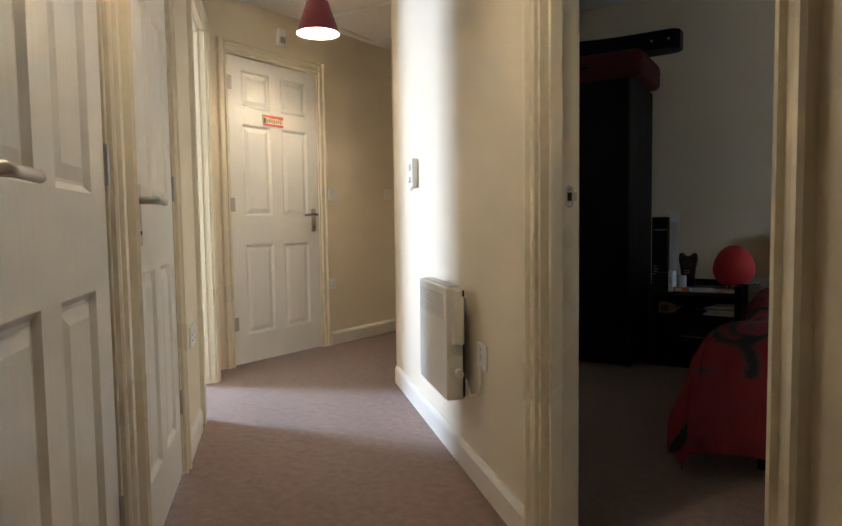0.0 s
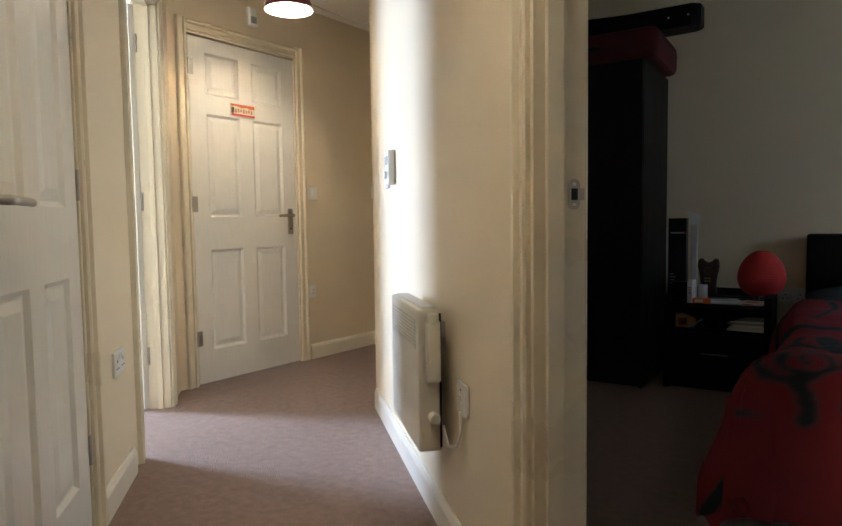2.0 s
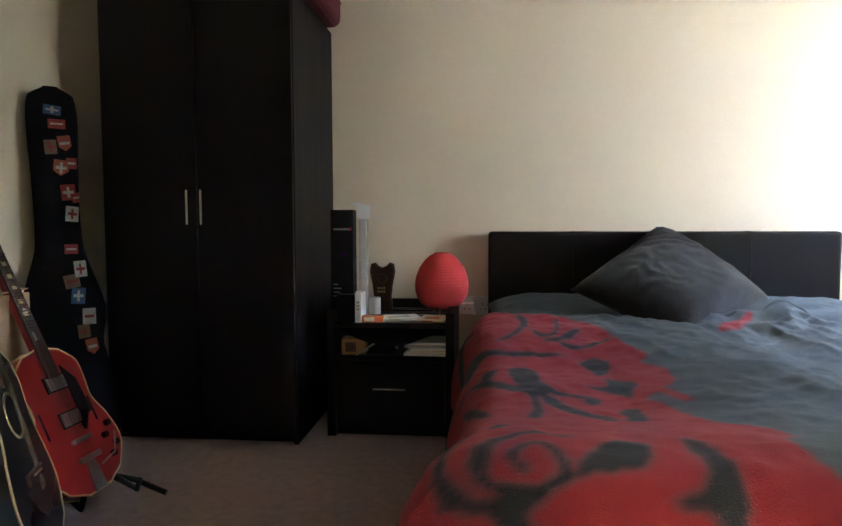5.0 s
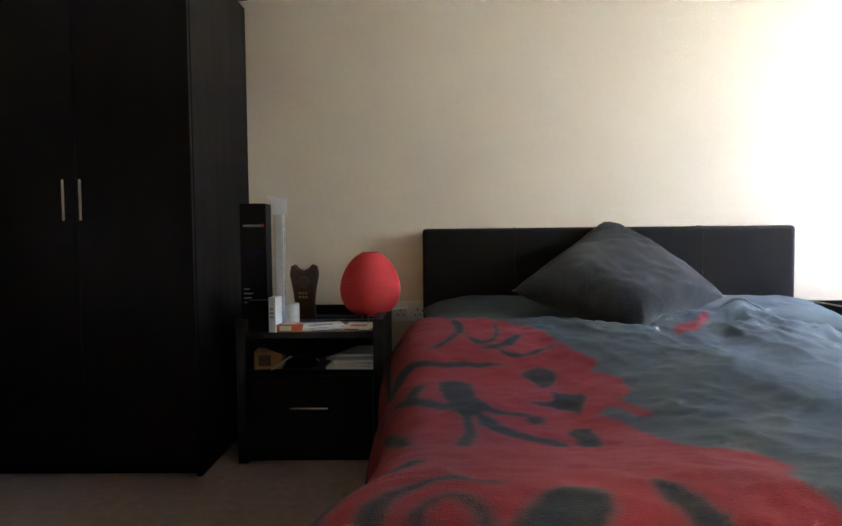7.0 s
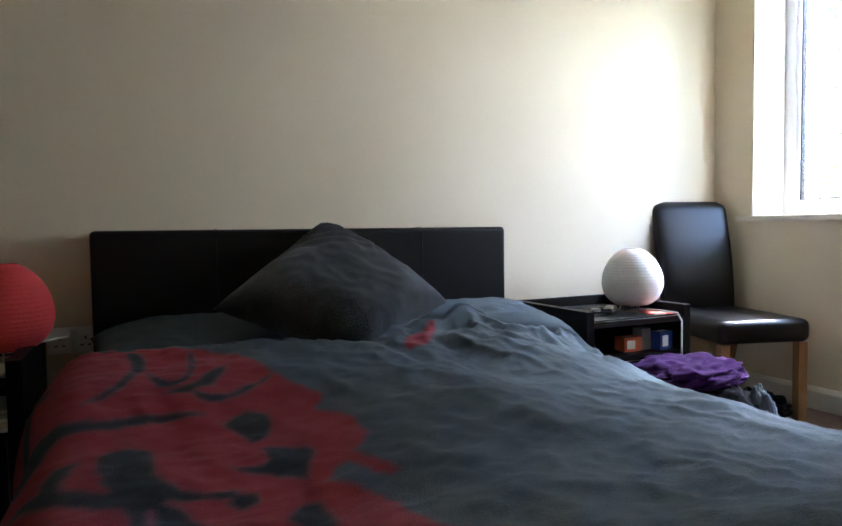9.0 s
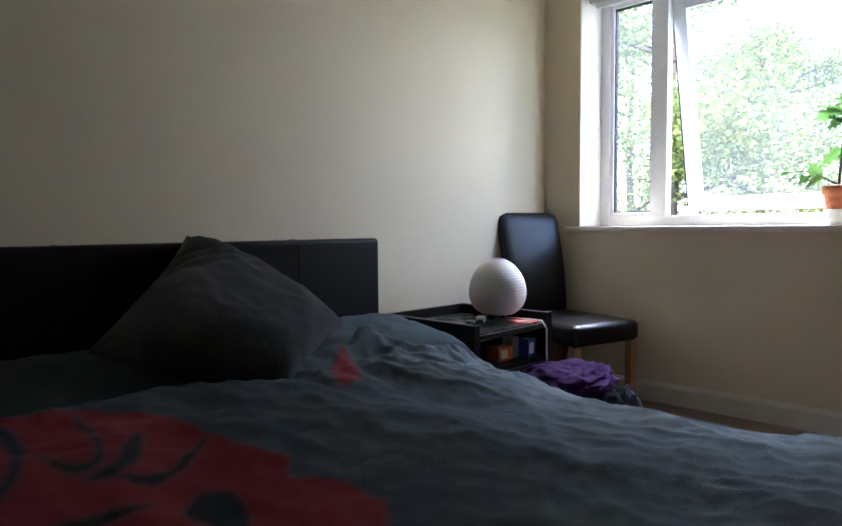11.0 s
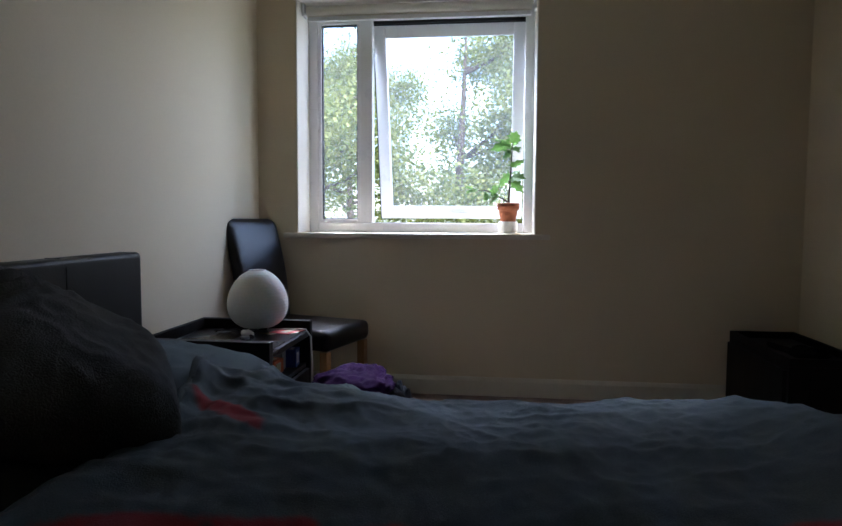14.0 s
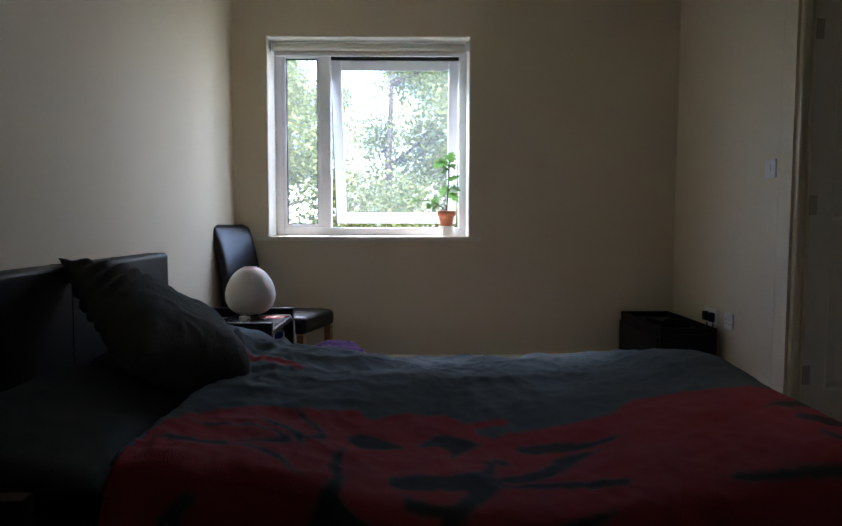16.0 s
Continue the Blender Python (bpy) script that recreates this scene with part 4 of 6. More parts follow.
def scroll_print(x, y):
    """Where the duvet's print is red and where it is charcoal: a red field with a lobed edge, crossed by fat dark scrolls. x, y: arrays."""
    ys, soft_step = np.linspace(2.2, 4.8, 521), np.hanning(15)
    edge = np.interp(ys, (2.40, 2.79, 2.88, 2.93, 3.02, 3.15, 3.25, 3.36, 3.53, 3.62, 3.69, 3.75, 3.80, 3.93, 3.98, 4.015, 4.08, 4.15, 4.33, 4.39, 4.43), (0.29, 0.291, 0.281, 0.255, 0.24, 0.32, 0.345, 0.24, 0.249, 0.223, 0.173, 0.28, 0.312, 0.30, 0.245, 0.295, 0.255, 0.213, 0.167, 0.10, -0.05))
    edge = np.interp(y, ys, np.convolve(np.pad(edge, 7, "edge"), soft_step / soft_step.sum(), "valid"))
    red = x < edge
    dark = np.zeros(x.shape, bool)

    def blot(*corners):
        dark[...] |= inside(x, y, corners)
    # the row of leaves below the pillows
    blot((-0.101, 4.407), (-0.061, 4.355), (-0.068, 4.276), (-0.106, 4.158), (-0.164, 4.101), (-0.180, 4.095), (-0.121, 4.174), (-0.093, 4.280))
    blot((-0.077, 4.374), (-0.045, 4.206), (-0.006, 4.170), (0.025, 4.219), (0.039, 4.366), (0.052, 4.364), (0.036, 4.205), (-0.005, 4.140), (-0.047, 4.160))
    blot((0.062, 4.202), (0.113, 4.241), (0.079, 4.160), (0.038, 4.120), (-0.028, 4.116), (0.042, 4.161))
    blot((0.016, 4.118), (0.085, 4.094), (0.142, 4.132), (0.209, 4.170), (0.176, 4.133), (0.120, 4.088), (0.054, 4.074))
    blot((-0.340, 4.060), (-0.216, 4.048), (-0.143, 4.033), (-0.061, 4.051), (0.046, 4.030), (-0.062, 4.021), (-0.144, 4.006), (-0.213, 4.001), (-0.280, 3.900))
    blot((0.071, 3.992), (0.118, 4.029), (0.162, 4.005), (0.151, 3.929), (0.115, 3.895), (0.092, 3.953))
    # the hooks half way down
    blot((-0.150, 3.890), (-0.112, 3.923), (-0.062, 3.906), (-0.061, 3.802), (-0.032, 3.731), (0.010, 3.706), (0.055, 3.708), (0.045, 3.681), (-0.003, 3.689), (-0.057, 3.695), (-0.100, 3.716), (-0.138, 3.790))
    blot((-0.176, 3.885), (-0.189, 3.813), (-0.165, 3.758), (-0.099, 3.729), (-0.057, 3.699), (-0.058, 3.679), (-0.122, 3.692), (-0.173, 3.733), (-0.215, 3.786), (-0.214, 3.878))
    blot((0.127, 3.859), (0.202, 3.806), (0.177, 3.729), (0.164, 3.698), (0.117, 3.745), (0.070, 3.771), (0.055, 3.788), (0.108, 3.784), (0.123, 3.806))
    blot((-0.350, 3.800), (-0.247, 3.824), (-0.174, 3.783), (-0.121, 3.749), (-0.084, 3.692), (-0.074, 3.587), (-0.096, 3.428), (-0.126, 3.437), (-0.103, 3.564), (-0.100, 3.655), (-0.122, 3.698), (-0.170, 3.750), (-0.220, 3.767), (-0.300, 3.835))
    blot((-0.068, 3.694), (-0.027, 3.660), (-0.012, 3.607), (0.031, 3.558), (0.085, 3.529), (0.081, 3.426), (0.047, 3.481), (-0.010, 3.536), (-0.063, 3.604))
    blot((0.038, 3.672), (0.062, 3.689), (0.085, 3.678), (0.072, 3.649), (0.045, 3.646))
    blot((0.113, 3.593), (0.154, 3.614), (0.164, 3.537), (0.122, 3.370), (0.104, 3.415), (0.112, 3.522))
    blot((-0.327, 3.746), (-0.238, 3.633), (-0.199, 3.517), (-0.202, 3.485), (-0.296, 3.644))
    # the spiral over the foot, its stem and leaves
    brush(dark, x, y, [(-0.125, 2.911), (-0.141, 2.926), (-0.132, 2.955), (-0.109, 2.967), (-0.081, 2.934), (-0.080, 2.900), (-0.110, 2.877), (-0.146, 2.877), (-0.174, 2.901), (-0.178, 2.945), (-0.163, 2.990), (-0.130, 3.020), (-0.080, 3.012)],
          [0.010, 0.007, 0.007, 0.008, 0.009, 0.011, 0.011, 0.010, 0.010, 0.010, 0.010, 0.009, 0.008])
    brush(dark, x, y, [(-0.185, 3.24), (-0.215, 3.13), (-0.236, 3.03), (-0.238, 2.955), (-0.220, 2.900), (-0.188, 2.861)], [0.012, 0.018, 0.014, 0.011, 0.012, 0.014])
    brush(dark, x, y, [(-0.195, 2.861), (-0.159, 2.849), (-0.125, 2.857), (-0.101, 2.878), (-0.066, 2.905)], [0.012, 0.012, 0.015, 0.014, 0.008])
    blot((-0.066, 2.907), (-0.050, 2.953), (-0.020, 3.000), (0.025, 3.008), (0.037, 2.972), (0.024, 2.930), (-0.005, 2.918), (-0.039, 2.910))
    blot((0.085, 3.030), (0.114, 3.000), (0.130, 2.923), (0.128, 2.872), (0.115, 2.821), (0.098, 2.740), (0.066, 2.740), (0.084, 2.828), (0.086, 2.859), (0.060, 2.863), (0.039, 2.877), (0.066, 2.888), (0.087, 2.909), (0.088, 2.944))
    brush(dark, x, y, [(-0.137, 2.848), (-0.114, 2.823), (-0.102, 2.786), (-0.106, 2.756)], [0.020, 0.018, 0.018, 0.018])
    blot((-0.048, 2.793), (-0.036, 2.818), (-0.007, 2.828), (0.023, 2.815), (0.027, 2.786), (-0.006, 2.775))
    blot((-0.267, 2.765), (-0.216, 2.766), (-0.186, 2.759), (-0.193, 2.749), (-0.248, 2.751))
    # the hanging side
    brush(dark, x, y, [(-0.29, 3.40), (-0.40, 3.47), (-0.42, 3.60), (-0.33, 3.63), (-0.32, 3.54)], [0.024, 0.026, 0.022, 0.018, 0.022])
    brush(dark, x, y, [(-0.58, 3.10), (-0.47, 3.05), (-0.37, 3.14), (-0.33, 3.28), (-0.40, 3.32)], [0.026, 0.03, 0.026, 0.02, 0.022])
    brush(dark, x, y, [(-0.56, 3.78), (-0.46, 3.90), (-0.36, 3.90), (-0.30, 4.05)], [0.03, 0.032, 0.026, 0.016])
    brush(dark, x, y, [(-0.58, 2.66), (-0.48, 2.80), (-0.38, 2.82), (-0.36, 2.93)], [0.03, 0.034, 0.026, 0.016])
    brush(dark, x, y, [(-0.60, 3.40), (-0.52, 3.52), (-0.54, 3.66)], [0.04, 0.03, 0.02])
    brush(dark, x, y, [(-0.55, 4.12), (-0.45, 4.20), (-0.35, 4.30), (-0.27, 4.28)], [0.034, 0.034, 0.024, 0.014])
    scroll = red & dark
    red &= ~dark
    # the hook outside the field, and the print's end that shows beside the cushion
    red |= inside(x, y, ((0.179, 3.715), (0.198, 3.768), (0.242, 3.776), (0.269, 3.712), (0.295, 3.628), (0.290, 3.615), (0.264, 3.632), (0.244, 3.706), (0.215, 3.702), (0.195, 3.670)))
    red |= inside(x, y, ((0.575, 4.225), (0.640, 4.330), (0.725, 4.395), (0.770, 4.400), (0.715, 4.320), (0.640, 4.225)))
    return red.astype(float), scroll.astype(float)


def duvet():
    X0, X1, Y0, Y1, drop, foot = -0.165, 1.30, 2.94, 4.43, 0.42, 0.48
    step = 0.008
    ns = int((X1 - X0 + 2 * drop) / step) + 1
    nt = int((Y1 - Y0 + foot) / step) + 1
    verts, mask = [], []
    for j in range(nt):
        t = Y0 - foot + j * step
        for i in range(ns):
            s = X0 - drop + i * step
            x, y, down = s, t, 0.0
            for side, e in ((-1, X0), (1, X1)):
                o = (s - e) * side
                if o > 0:
                    x = e + side * 0.15 * (1 - math.exp(-o / 0.10))
                    down = max(down, o - 0.09 * (1 - math.exp(-o / 0.09)))
            o = Y0 - t
            if o > 0:
                y = Y0 - 0.13 * (1 - math.exp(-o / 0.10))
                down = max(down, o - 0.09 * (1 - math.exp(-o / 0.09))) + 0.25 * min(down, o)
            calm = 0.45 + 0.55 * max(0.0, min(1.0, (s - 0.30) / 0.35))      # the printed side lies smoother
            z = 0.470 + 0.018 * noise.noise((s * 1.7, t * 1.5, 0.4)) + 0.014 * calm * noise.noise((s * 4.0, t * 3.2, 5.0))
            z += (0.080 - 0.065 * max(0.0, min(1.0, (s - 0.6) / 0.4))) * math.exp(-((t - 2.99) / 0.17) ** 2) * (0.8 + 0.2 * noise.noise((s * 2, 1, 1)))
            z -= (0.165 + 0.12 * max(0.0, min(1.0, (t - 3.45) / 0.8))) * max(0.0, min(x, 1.33) - 0.60) ** 2
            z -= 0.018 * math.exp(-((t - 3.5) / 0.25) ** 2)
            z -= 0.012 * max(0.0, min(1.0, (s - 0.4) / 0.3))
            z -= 0.060 * max(0.0, min(1.0, (0.50 - s) / 0.35)) * math.exp(-((t - 3.72) / 0.36) ** 4)
            # pushed-back folds towards the pillows, deepest on the window side
            head = max(0.0, min(1.0, (t - 3.95) / 0.5))
            ruck = head * (0.35 + 0.65 * max(0.0, min(1.0, (s - 0.55) / 0.5)))
            z += ruck * 0.034 * (0.5 + 0.5 * math.sin(17 * (t + 0.45 * s) + 5 * noise.noise((s * 2.2, t * 2.2, 2)))) + 0.020 * head + 0.028 * head * max(0.0, min(1.0, (s - 0.70) / 0.2))
            fl = 0.016 * crease(s * 0.8 + t * 0.5, t * 0.7 - s * 0.3, 2.6) + 0.007 * crease(s * 1.5, t * 0.9 + s, 4.2) + 0.038 * ruck * crease(s * 1.1 + 2, t * 1.6 + 0.4 * s, 3.4) + 0.0030 * crease(s * 1.6 + t, t * 2.0 - s * 0.6, 8.5) + 0.005 * crease(0.55 * s + 0.25 * t + 4, 1.9 * t - 0.5 * s, 3.1)
            z += fl * calm * (1.0 + 0.8 * head) + 0.0045 * crease(0.9 * s - 0.5 * t + 9, 1.4 * t + 0.5 * s, 4.6) * (1.4 - calm) + 0.0022 * crease(1.3 * s + 1.1 * t, 2.1 * t - 0.8 * s + 3, 7.0) + 0.012 * ruck * crease(2.2 * s + 0.8 * t, 3.0 * t - 0.6 * s, 4.2) + 0.012 * (calm - 0.45) * crease(0.5 * s + 0.2 * t + 6, 1.5 * t - 0.9 * s, 3.8)
            if down > 0:
                ripple = 0.030 * math.sin(15 * (t if abs(s - 0.57) > 0.8 else s) + 2.5 * noise.noise((s, t * 2, 6)))
                k = min(1.0, down / 0.25)
                if s < X0:
                    x -= ripple * k
                elif s > X1:
                    x += ripple * k
                else:
                    y -= ripple * k
            y += 0.10 * head * max(0.0, min(1.0, (s - 0.55) / 0.4))
            x -= 0.09 * max(0.0, min(1.0, (3.1 - t) / 0.3)) * max(0.0, min(1.0, (0.1 - s) / 0.3))
            z -= down
            verts.append((x, y, max(0.03, z)))
            mask.append((s, t))
    faces = [(j * ns + i, j * ns + i + 1, (j + 1) * ns + i + 1, (j + 1) * ns + i) for j in range(nt - 1) for i in range(ns - 1)]
    me = bpy.data.meshes.new("duvet")
    me.from_pydata(verts, [], faces)
    me.materials.append(DUVET)
    pts = np.array(mask)
    for name, m in zip(("print", "scroll"), scroll_print(pts[:, 0], pts[:, 1])):
        m = m.reshape(nt, ns)
        m = (np.roll(m, 1, 0) + np.roll(m, -1, 0) + np.roll(m, 1, 1) + np.roll(m, -1, 1) + 2 * m) / 6
        at = me.attributes.new(name, "FLOAT", "POINT")
        at.data.foreach_set("value", m.ravel().astype(np.float32))
    for f in me.polygons:
        f.use_smooth = True
    ob = new("duvet", me)
    so = ob.modifiers.new("thickness", "SOLIDIFY")
    so.thickness, so.offset = 0.02, -1
    # the sewn hem along the upper edge
    last = [Vector(v) for v in verts[(nt - 1) * ns:]]
    hem = [last[i] - Vector((0, 0, 0.010)) for i in range(48, ns - 48, 3)]
    part("hem", tube(hem, 0.011, 8), DUVET, ob, "plain slate sewn hem", smooth=True)
    return tagged(ob, "rumpled slate duvet with a red and charcoal scroll print", "duvet")


duvet()


def cushion_mesh(w, h, thick, seed, pinch=0.10):
    """A filled square pad in x, y, with pulled-out corners and creases."""
    n = 44
    own = bmesh.new()
    grids = []
    for side in (1, -1):
        g = []
        for j in range(n + 1):
            row = []
            for i in range(n + 1):
                a, b = 2 * i / n - 1, 2 * j / n - 1
                body = max(0.0, (1 - a ** 4)) ** 0.5 * max(0.0, (1 - b ** 4)) ** 0.5
                px = a * w / 2 * (1 - pinch * (1 - b * b) * a * a)
                py = b * h / 2 * (1 - pinch * (1 - a * a) * b * b)
                pz = side * thick / 2 * body
                pz += side * body * (0.020 * noise.noise((a * 2 + seed, b * 2, side)) + 0.010 * crease(a + seed, b, 2.6) * (1 - 0.5 * body))
                row.append(own.verts.new((px, py, pz)))
            g.append(row)
        grids.append(g)
    for g, flip in zip(grids, (False, True)):
        for j in range(n):
            for i in range(n):
                q = (g[j][i], g[j][i + 1], g[j + 1][i + 1], g[j + 1][i])
                own.faces.new(q[::-1] if flip else q)
    bmesh.ops.remove_doubles(own, verts=own.verts, dist=1e-4)
    return own


def soft_thing(name, bm, mat, m, label, category):
    ob = new(name, mesh(name, bm, mat, True))
    ob.matrix_basis = m
    return tagged(ob, label, category)


for x, seed, tilt in ((0.16, 2.0, 2), (1.00, 7.0, -3)):
    soft_thing("pillow", cushion_mesh(0.72, 0.44, 0.14, seed, 0.05), SHEET, pose(x, 4.70, 0.470, 7, 0, tilt), "slate cotton pillow lying against the headboard", "pillow")
# the large cushion stands on one corner, leans back and hangs its top corner over the headboard
def corner_cushion(foot, right, top, left, front, back):
    """A filled square pad hung between four corners, fuller in front, puckered towards its top corner."""
    n, own, grids = 56, bmesh.new(), []
    foot, right, top, left = Vector(foot), Vector(right), Vector(top), Vector(left)
    nor = (right - left).cross(top - foot).normalized()
    for k, swell in ((1, front), (-1, -back)):
        g = []
        for j in range(n + 1):
            row = []
            for i in range(n + 1):
                a, b = 2 * i / n - 1, 2 * j / n - 1
                pull = 0.075
                u, v = a * (1 - pull * (1 - b * b) * a * a), b * (1 - pull * (1 - a * a) * b * b)
                u, v = (u + 1) / 2, (v + 1) / 2
                p = foot * (1 - u) * (1 - v) + right * u * (1 - v) + top * u * v + left * (1 - u) * v
                body = max(0.0, 1 - abs(a) ** 3.2) ** 0.55 * max(0.0, 1 - abs(b) ** 3.2) ** 0.55
                low = 1 + 0.35 * max(0.0, -(a + b) / 2)      # the filling has sunk
                h = swell * body * low
                high = max(0.0, (a + b) / 2 - 0.30) / 0.7
                h += k * body ** 0.7 * 0.018 * min(1.0, 2.2 * high) * math.sin(26 * (a + b) + 3.0 * noise.noise((a * 2, b * 2, 1)) + 1.4 * (a - b))
                h += k * body * (0.014 * noise.noise((a * 1.7 + 4, b * 1.7, k)) + 0.007 * crease(a + 4, b, 2.4))
                edge = 1 - body
                h += k * 0.006 * edge * noise.noise((a * 7, b * 7, 2.0 + k)) * body
                row.append(own.verts.new(p + nor * h))
            g.append(row)
        grids.append(g)
    for g, flip in zip(grids, (False, True)):
        for j in range(n):
            for i in range(n):
                q = (g[j][i], g[j][i + 1], g[j + 1][i + 1], g[j + 1][i])
                own.faces.new(q[::-1] if flip else q)
    bmesh.ops.remove_doubles(own, verts=own.verts, dist=1e-4)
    return own


CUSHION_C = Vector((0.53, 4.56, 0.60))
cu = moved(corner_cushion((0.505, 4.36, 0.445), (0.915, 4.635, 0.568), (0.555, 4.955, 0.853), (0.118, 4.54, 0.605), 0.115, 0.075), Matrix.Translation(-CUSHION_C))
soft_thing("cushion", cu, FABRIC_DARK, Matrix.Translation(CUSHION_C), "large charcoal velvet cushion propped against the headboard", "cushion")


def paper_lamp(m, mat, label, r, h, group):
    """A ribbed paper lantern on three wire feet."""
    root = thing("table_lamp", m, label, "lamp", group)
    prof, n = [], 96
    for k in range(n + 1):
        a = math.pi * (0.14 + 0.77 * k / n)
        rr = r * math.sin(a) ** 0.90 * (1.0 + 0.15 * math.cos(a))
        prof.append((rr * (1.0 + 0.0045 * math.cos(math.pi * k / 2)), 0.030 + (h - 0.030) * (math.cos(0.14 * math.pi) - math.cos(a)) / (math.cos(0.14 * math.pi) - math.cos(0.91 * math.pi))))
    for k in range(0, n + 1, 4):
        ring = [(prof[k][0] * math.cos(q * 0.2618), prof[k][0] * math.sin(q * 0.2618), prof[k][1]) for q in range(25)]
        part("rib", tube(ring, 0.0006, 4), mat, root)
    part("shade", lathe(prof, 40), mat, root, smooth=True)
    part("top_ring", lathe([(r * 0.25, h - 0.010), (r * 0.29, h - 0.008), (r * 0.28, h + 0.003), (r * 0.25, h)], 24), mat, root)
    for k in range(3):
        a = 2.1 * k + 0.4
        part("foot", tube([(0.3 * r * math.cos(a), 0.3 * r * math.sin(a), 0.05), (0.42 * r * math.cos(a), 0.42 * r * math.sin(a), 0.003)], 0.003, 6), NICKEL, root)
    part("stem", cyl(0.011, 0.011, 0.12, 12, m=pose(0, 0, 0.02)), WHITE_PLASTIC, root)
    return root


red_lamp = paper_lamp(pose(-0.405, 4.78, 0.470), RED_PAPER, "red ribbed paper globe lamp on the bedside table", 0.117, 0.268, "paper globe lamps")
part("flex", tube([(0.02, 0.03, 0.03), (0.10, 0.10, 0.035), (0.135, 0.16, 0.03), (0.142, 0.20, -0.02), (0.145, 0.225, -0.03)], 0.0035, 8), WHITE_PLASTIC, red_lamp, smooth=True)
white_lamp = paper_lamp(pose(1.815, 4.70, 0.470), WHITE_PAPER, "white ribbed paper globe lamp on the bedside table", 0.122, 0.262, "paper globe lamps")
part("flex", tube([(0.02, -0.03, 0.012), (0.05, -0.12, 0.012), (0.06, -0.185, 0.010), (0.06, -0.207, -0.02), (0.05, -0.215, -0.15), (0.02, -0.22, -0.30), (-0.05, -0.24, -0.45)], 0.0035, 8), WHITE_PLASTIC, white_lamp, smooth=True)


def dining_chair(m, label):
    """High padded back and seat, tapered legs; front towards -y, foot at z = 0."""
    root = thing("dining_chair", m, label, "chair")
    part("seat", box(-0.205, 0.205, -0.300, 0.215, 0.335, 0.434, 0.040, seg=6), LEATHER, root, smooth=True)
    bk, rings = bmesh.new(), []
    for k in range(29):     # a padded slab, fuller in the middle, rounded off at the top and leaning back
        q = k / 28
        z = 0.545 * q
        cap = math.sqrt(max(0.0, 1 - max(0.0, (z - 0.505) / 0.040) ** 2))
        w, th = 0.186 + 0.010 * q - 0.040 * (1 - cap), (0.026 + 0.007 * math.sin(math.pi * q)) * max(0.12, cap)
        row = []
        for i in range(28):
            a = 2 * math.pi * i / 28
            c, d = math.cos(a), math.sin(a)
            row.append(bk.verts.new((w * math.copysign(abs(c) ** 0.25, c), 0.030 + 0.105 * q ** 1.6 + th * math.copysign(abs(d) ** 0.55, d), z)))
        rings.append(row)
    for lo, hi in zip(rings, rings[1:]):
        for i in range(28):
            bk.faces.new((lo[i], lo[(i + 1) % 28], hi[(i + 1) % 28], hi[i]))
    bk.faces.new(rings[-1])
    bk.faces.new(rings[0][::-1])
    moved(bk, pose(0, 0.165, 0.400))
    part("backrest", bk, LEATHER, root, smooth=True)
    for x in (-0.175, 0.175):
        part("leg", prism([(-0.019, -0.019), (0.019, -0.019), (0.019, 0.019), (-0.019, 0.019)], 0, 0.334), BEECH, root, "honey-coloured wooden leg", m=pose(x, -0.268, 0))
        lg = bmesh.new()
        box(-0.019, 0.019, -0.019, 0.019, 0, 0.334, bm=lg)
        for v in lg.verts:
            v.co.y += 0.09 * (1 - v.co.z / 0.334)
        part("leg", lg, BEECH, root, "honey-coloured wooden leg", m=pose(x, 0.165, 0))
    return root


dining_chair(pose(2.353, 4.70, 0, 0, 0, -17), "high-backed black leather dining chair with honey wooden legs")

# ---- pot plant on the sill ----
plant = thing("pot_plant", pose(2.83, 3.655, WIN_Z0), "leafy young fig plant in a terracotta pot on the sill", "plant")
part("jar", lathe([(0.040, 0.0), (0.052, 0.004), (0.052, 0.062), (0.049, 0.066), (0.044, 0.066), (0.044, 0.008)], 28), WHITE_PLASTIC, plant, "white tub with a printed label", smooth=True)
part("label_panel", box(-0.056, -0.0525, -0.022, 0.022, 0.015, 0.045), PAPER, plant)
part("pot", lathe([(0.040, 0.062), (0.052, 0.130), (0.060, 0.130), (0.062, 0.165), (0.055, 0.167), (0.048, 0.10)], 32), TERRACOTTA, plant, smooth=True)
part("soil", lathe([(0.001, 0.160), (0.03, 0.164), (0.055, 0.155)], 20), SOIL, plant)
part("stem", tube([(0, 0, 0.15), (0.004, -0.006, 0.25), (-0.004, -0.012, 0.36), (0.002, -0.018, 0.50)], [0.006, 0.005, 0.0045, 0.003], 8), TREE_BARK, plant, smooth=True)
part("branch", tube([(0, -0.002, 0.17), (-0.01, 0.05, 0.20), (-0.015, 0.12, 0.235), (-0.01, 0.17, 0.235)], [0.0045, 0.004, 0.003, 0.002], 8), TREE_BARK, plant, smooth=True)


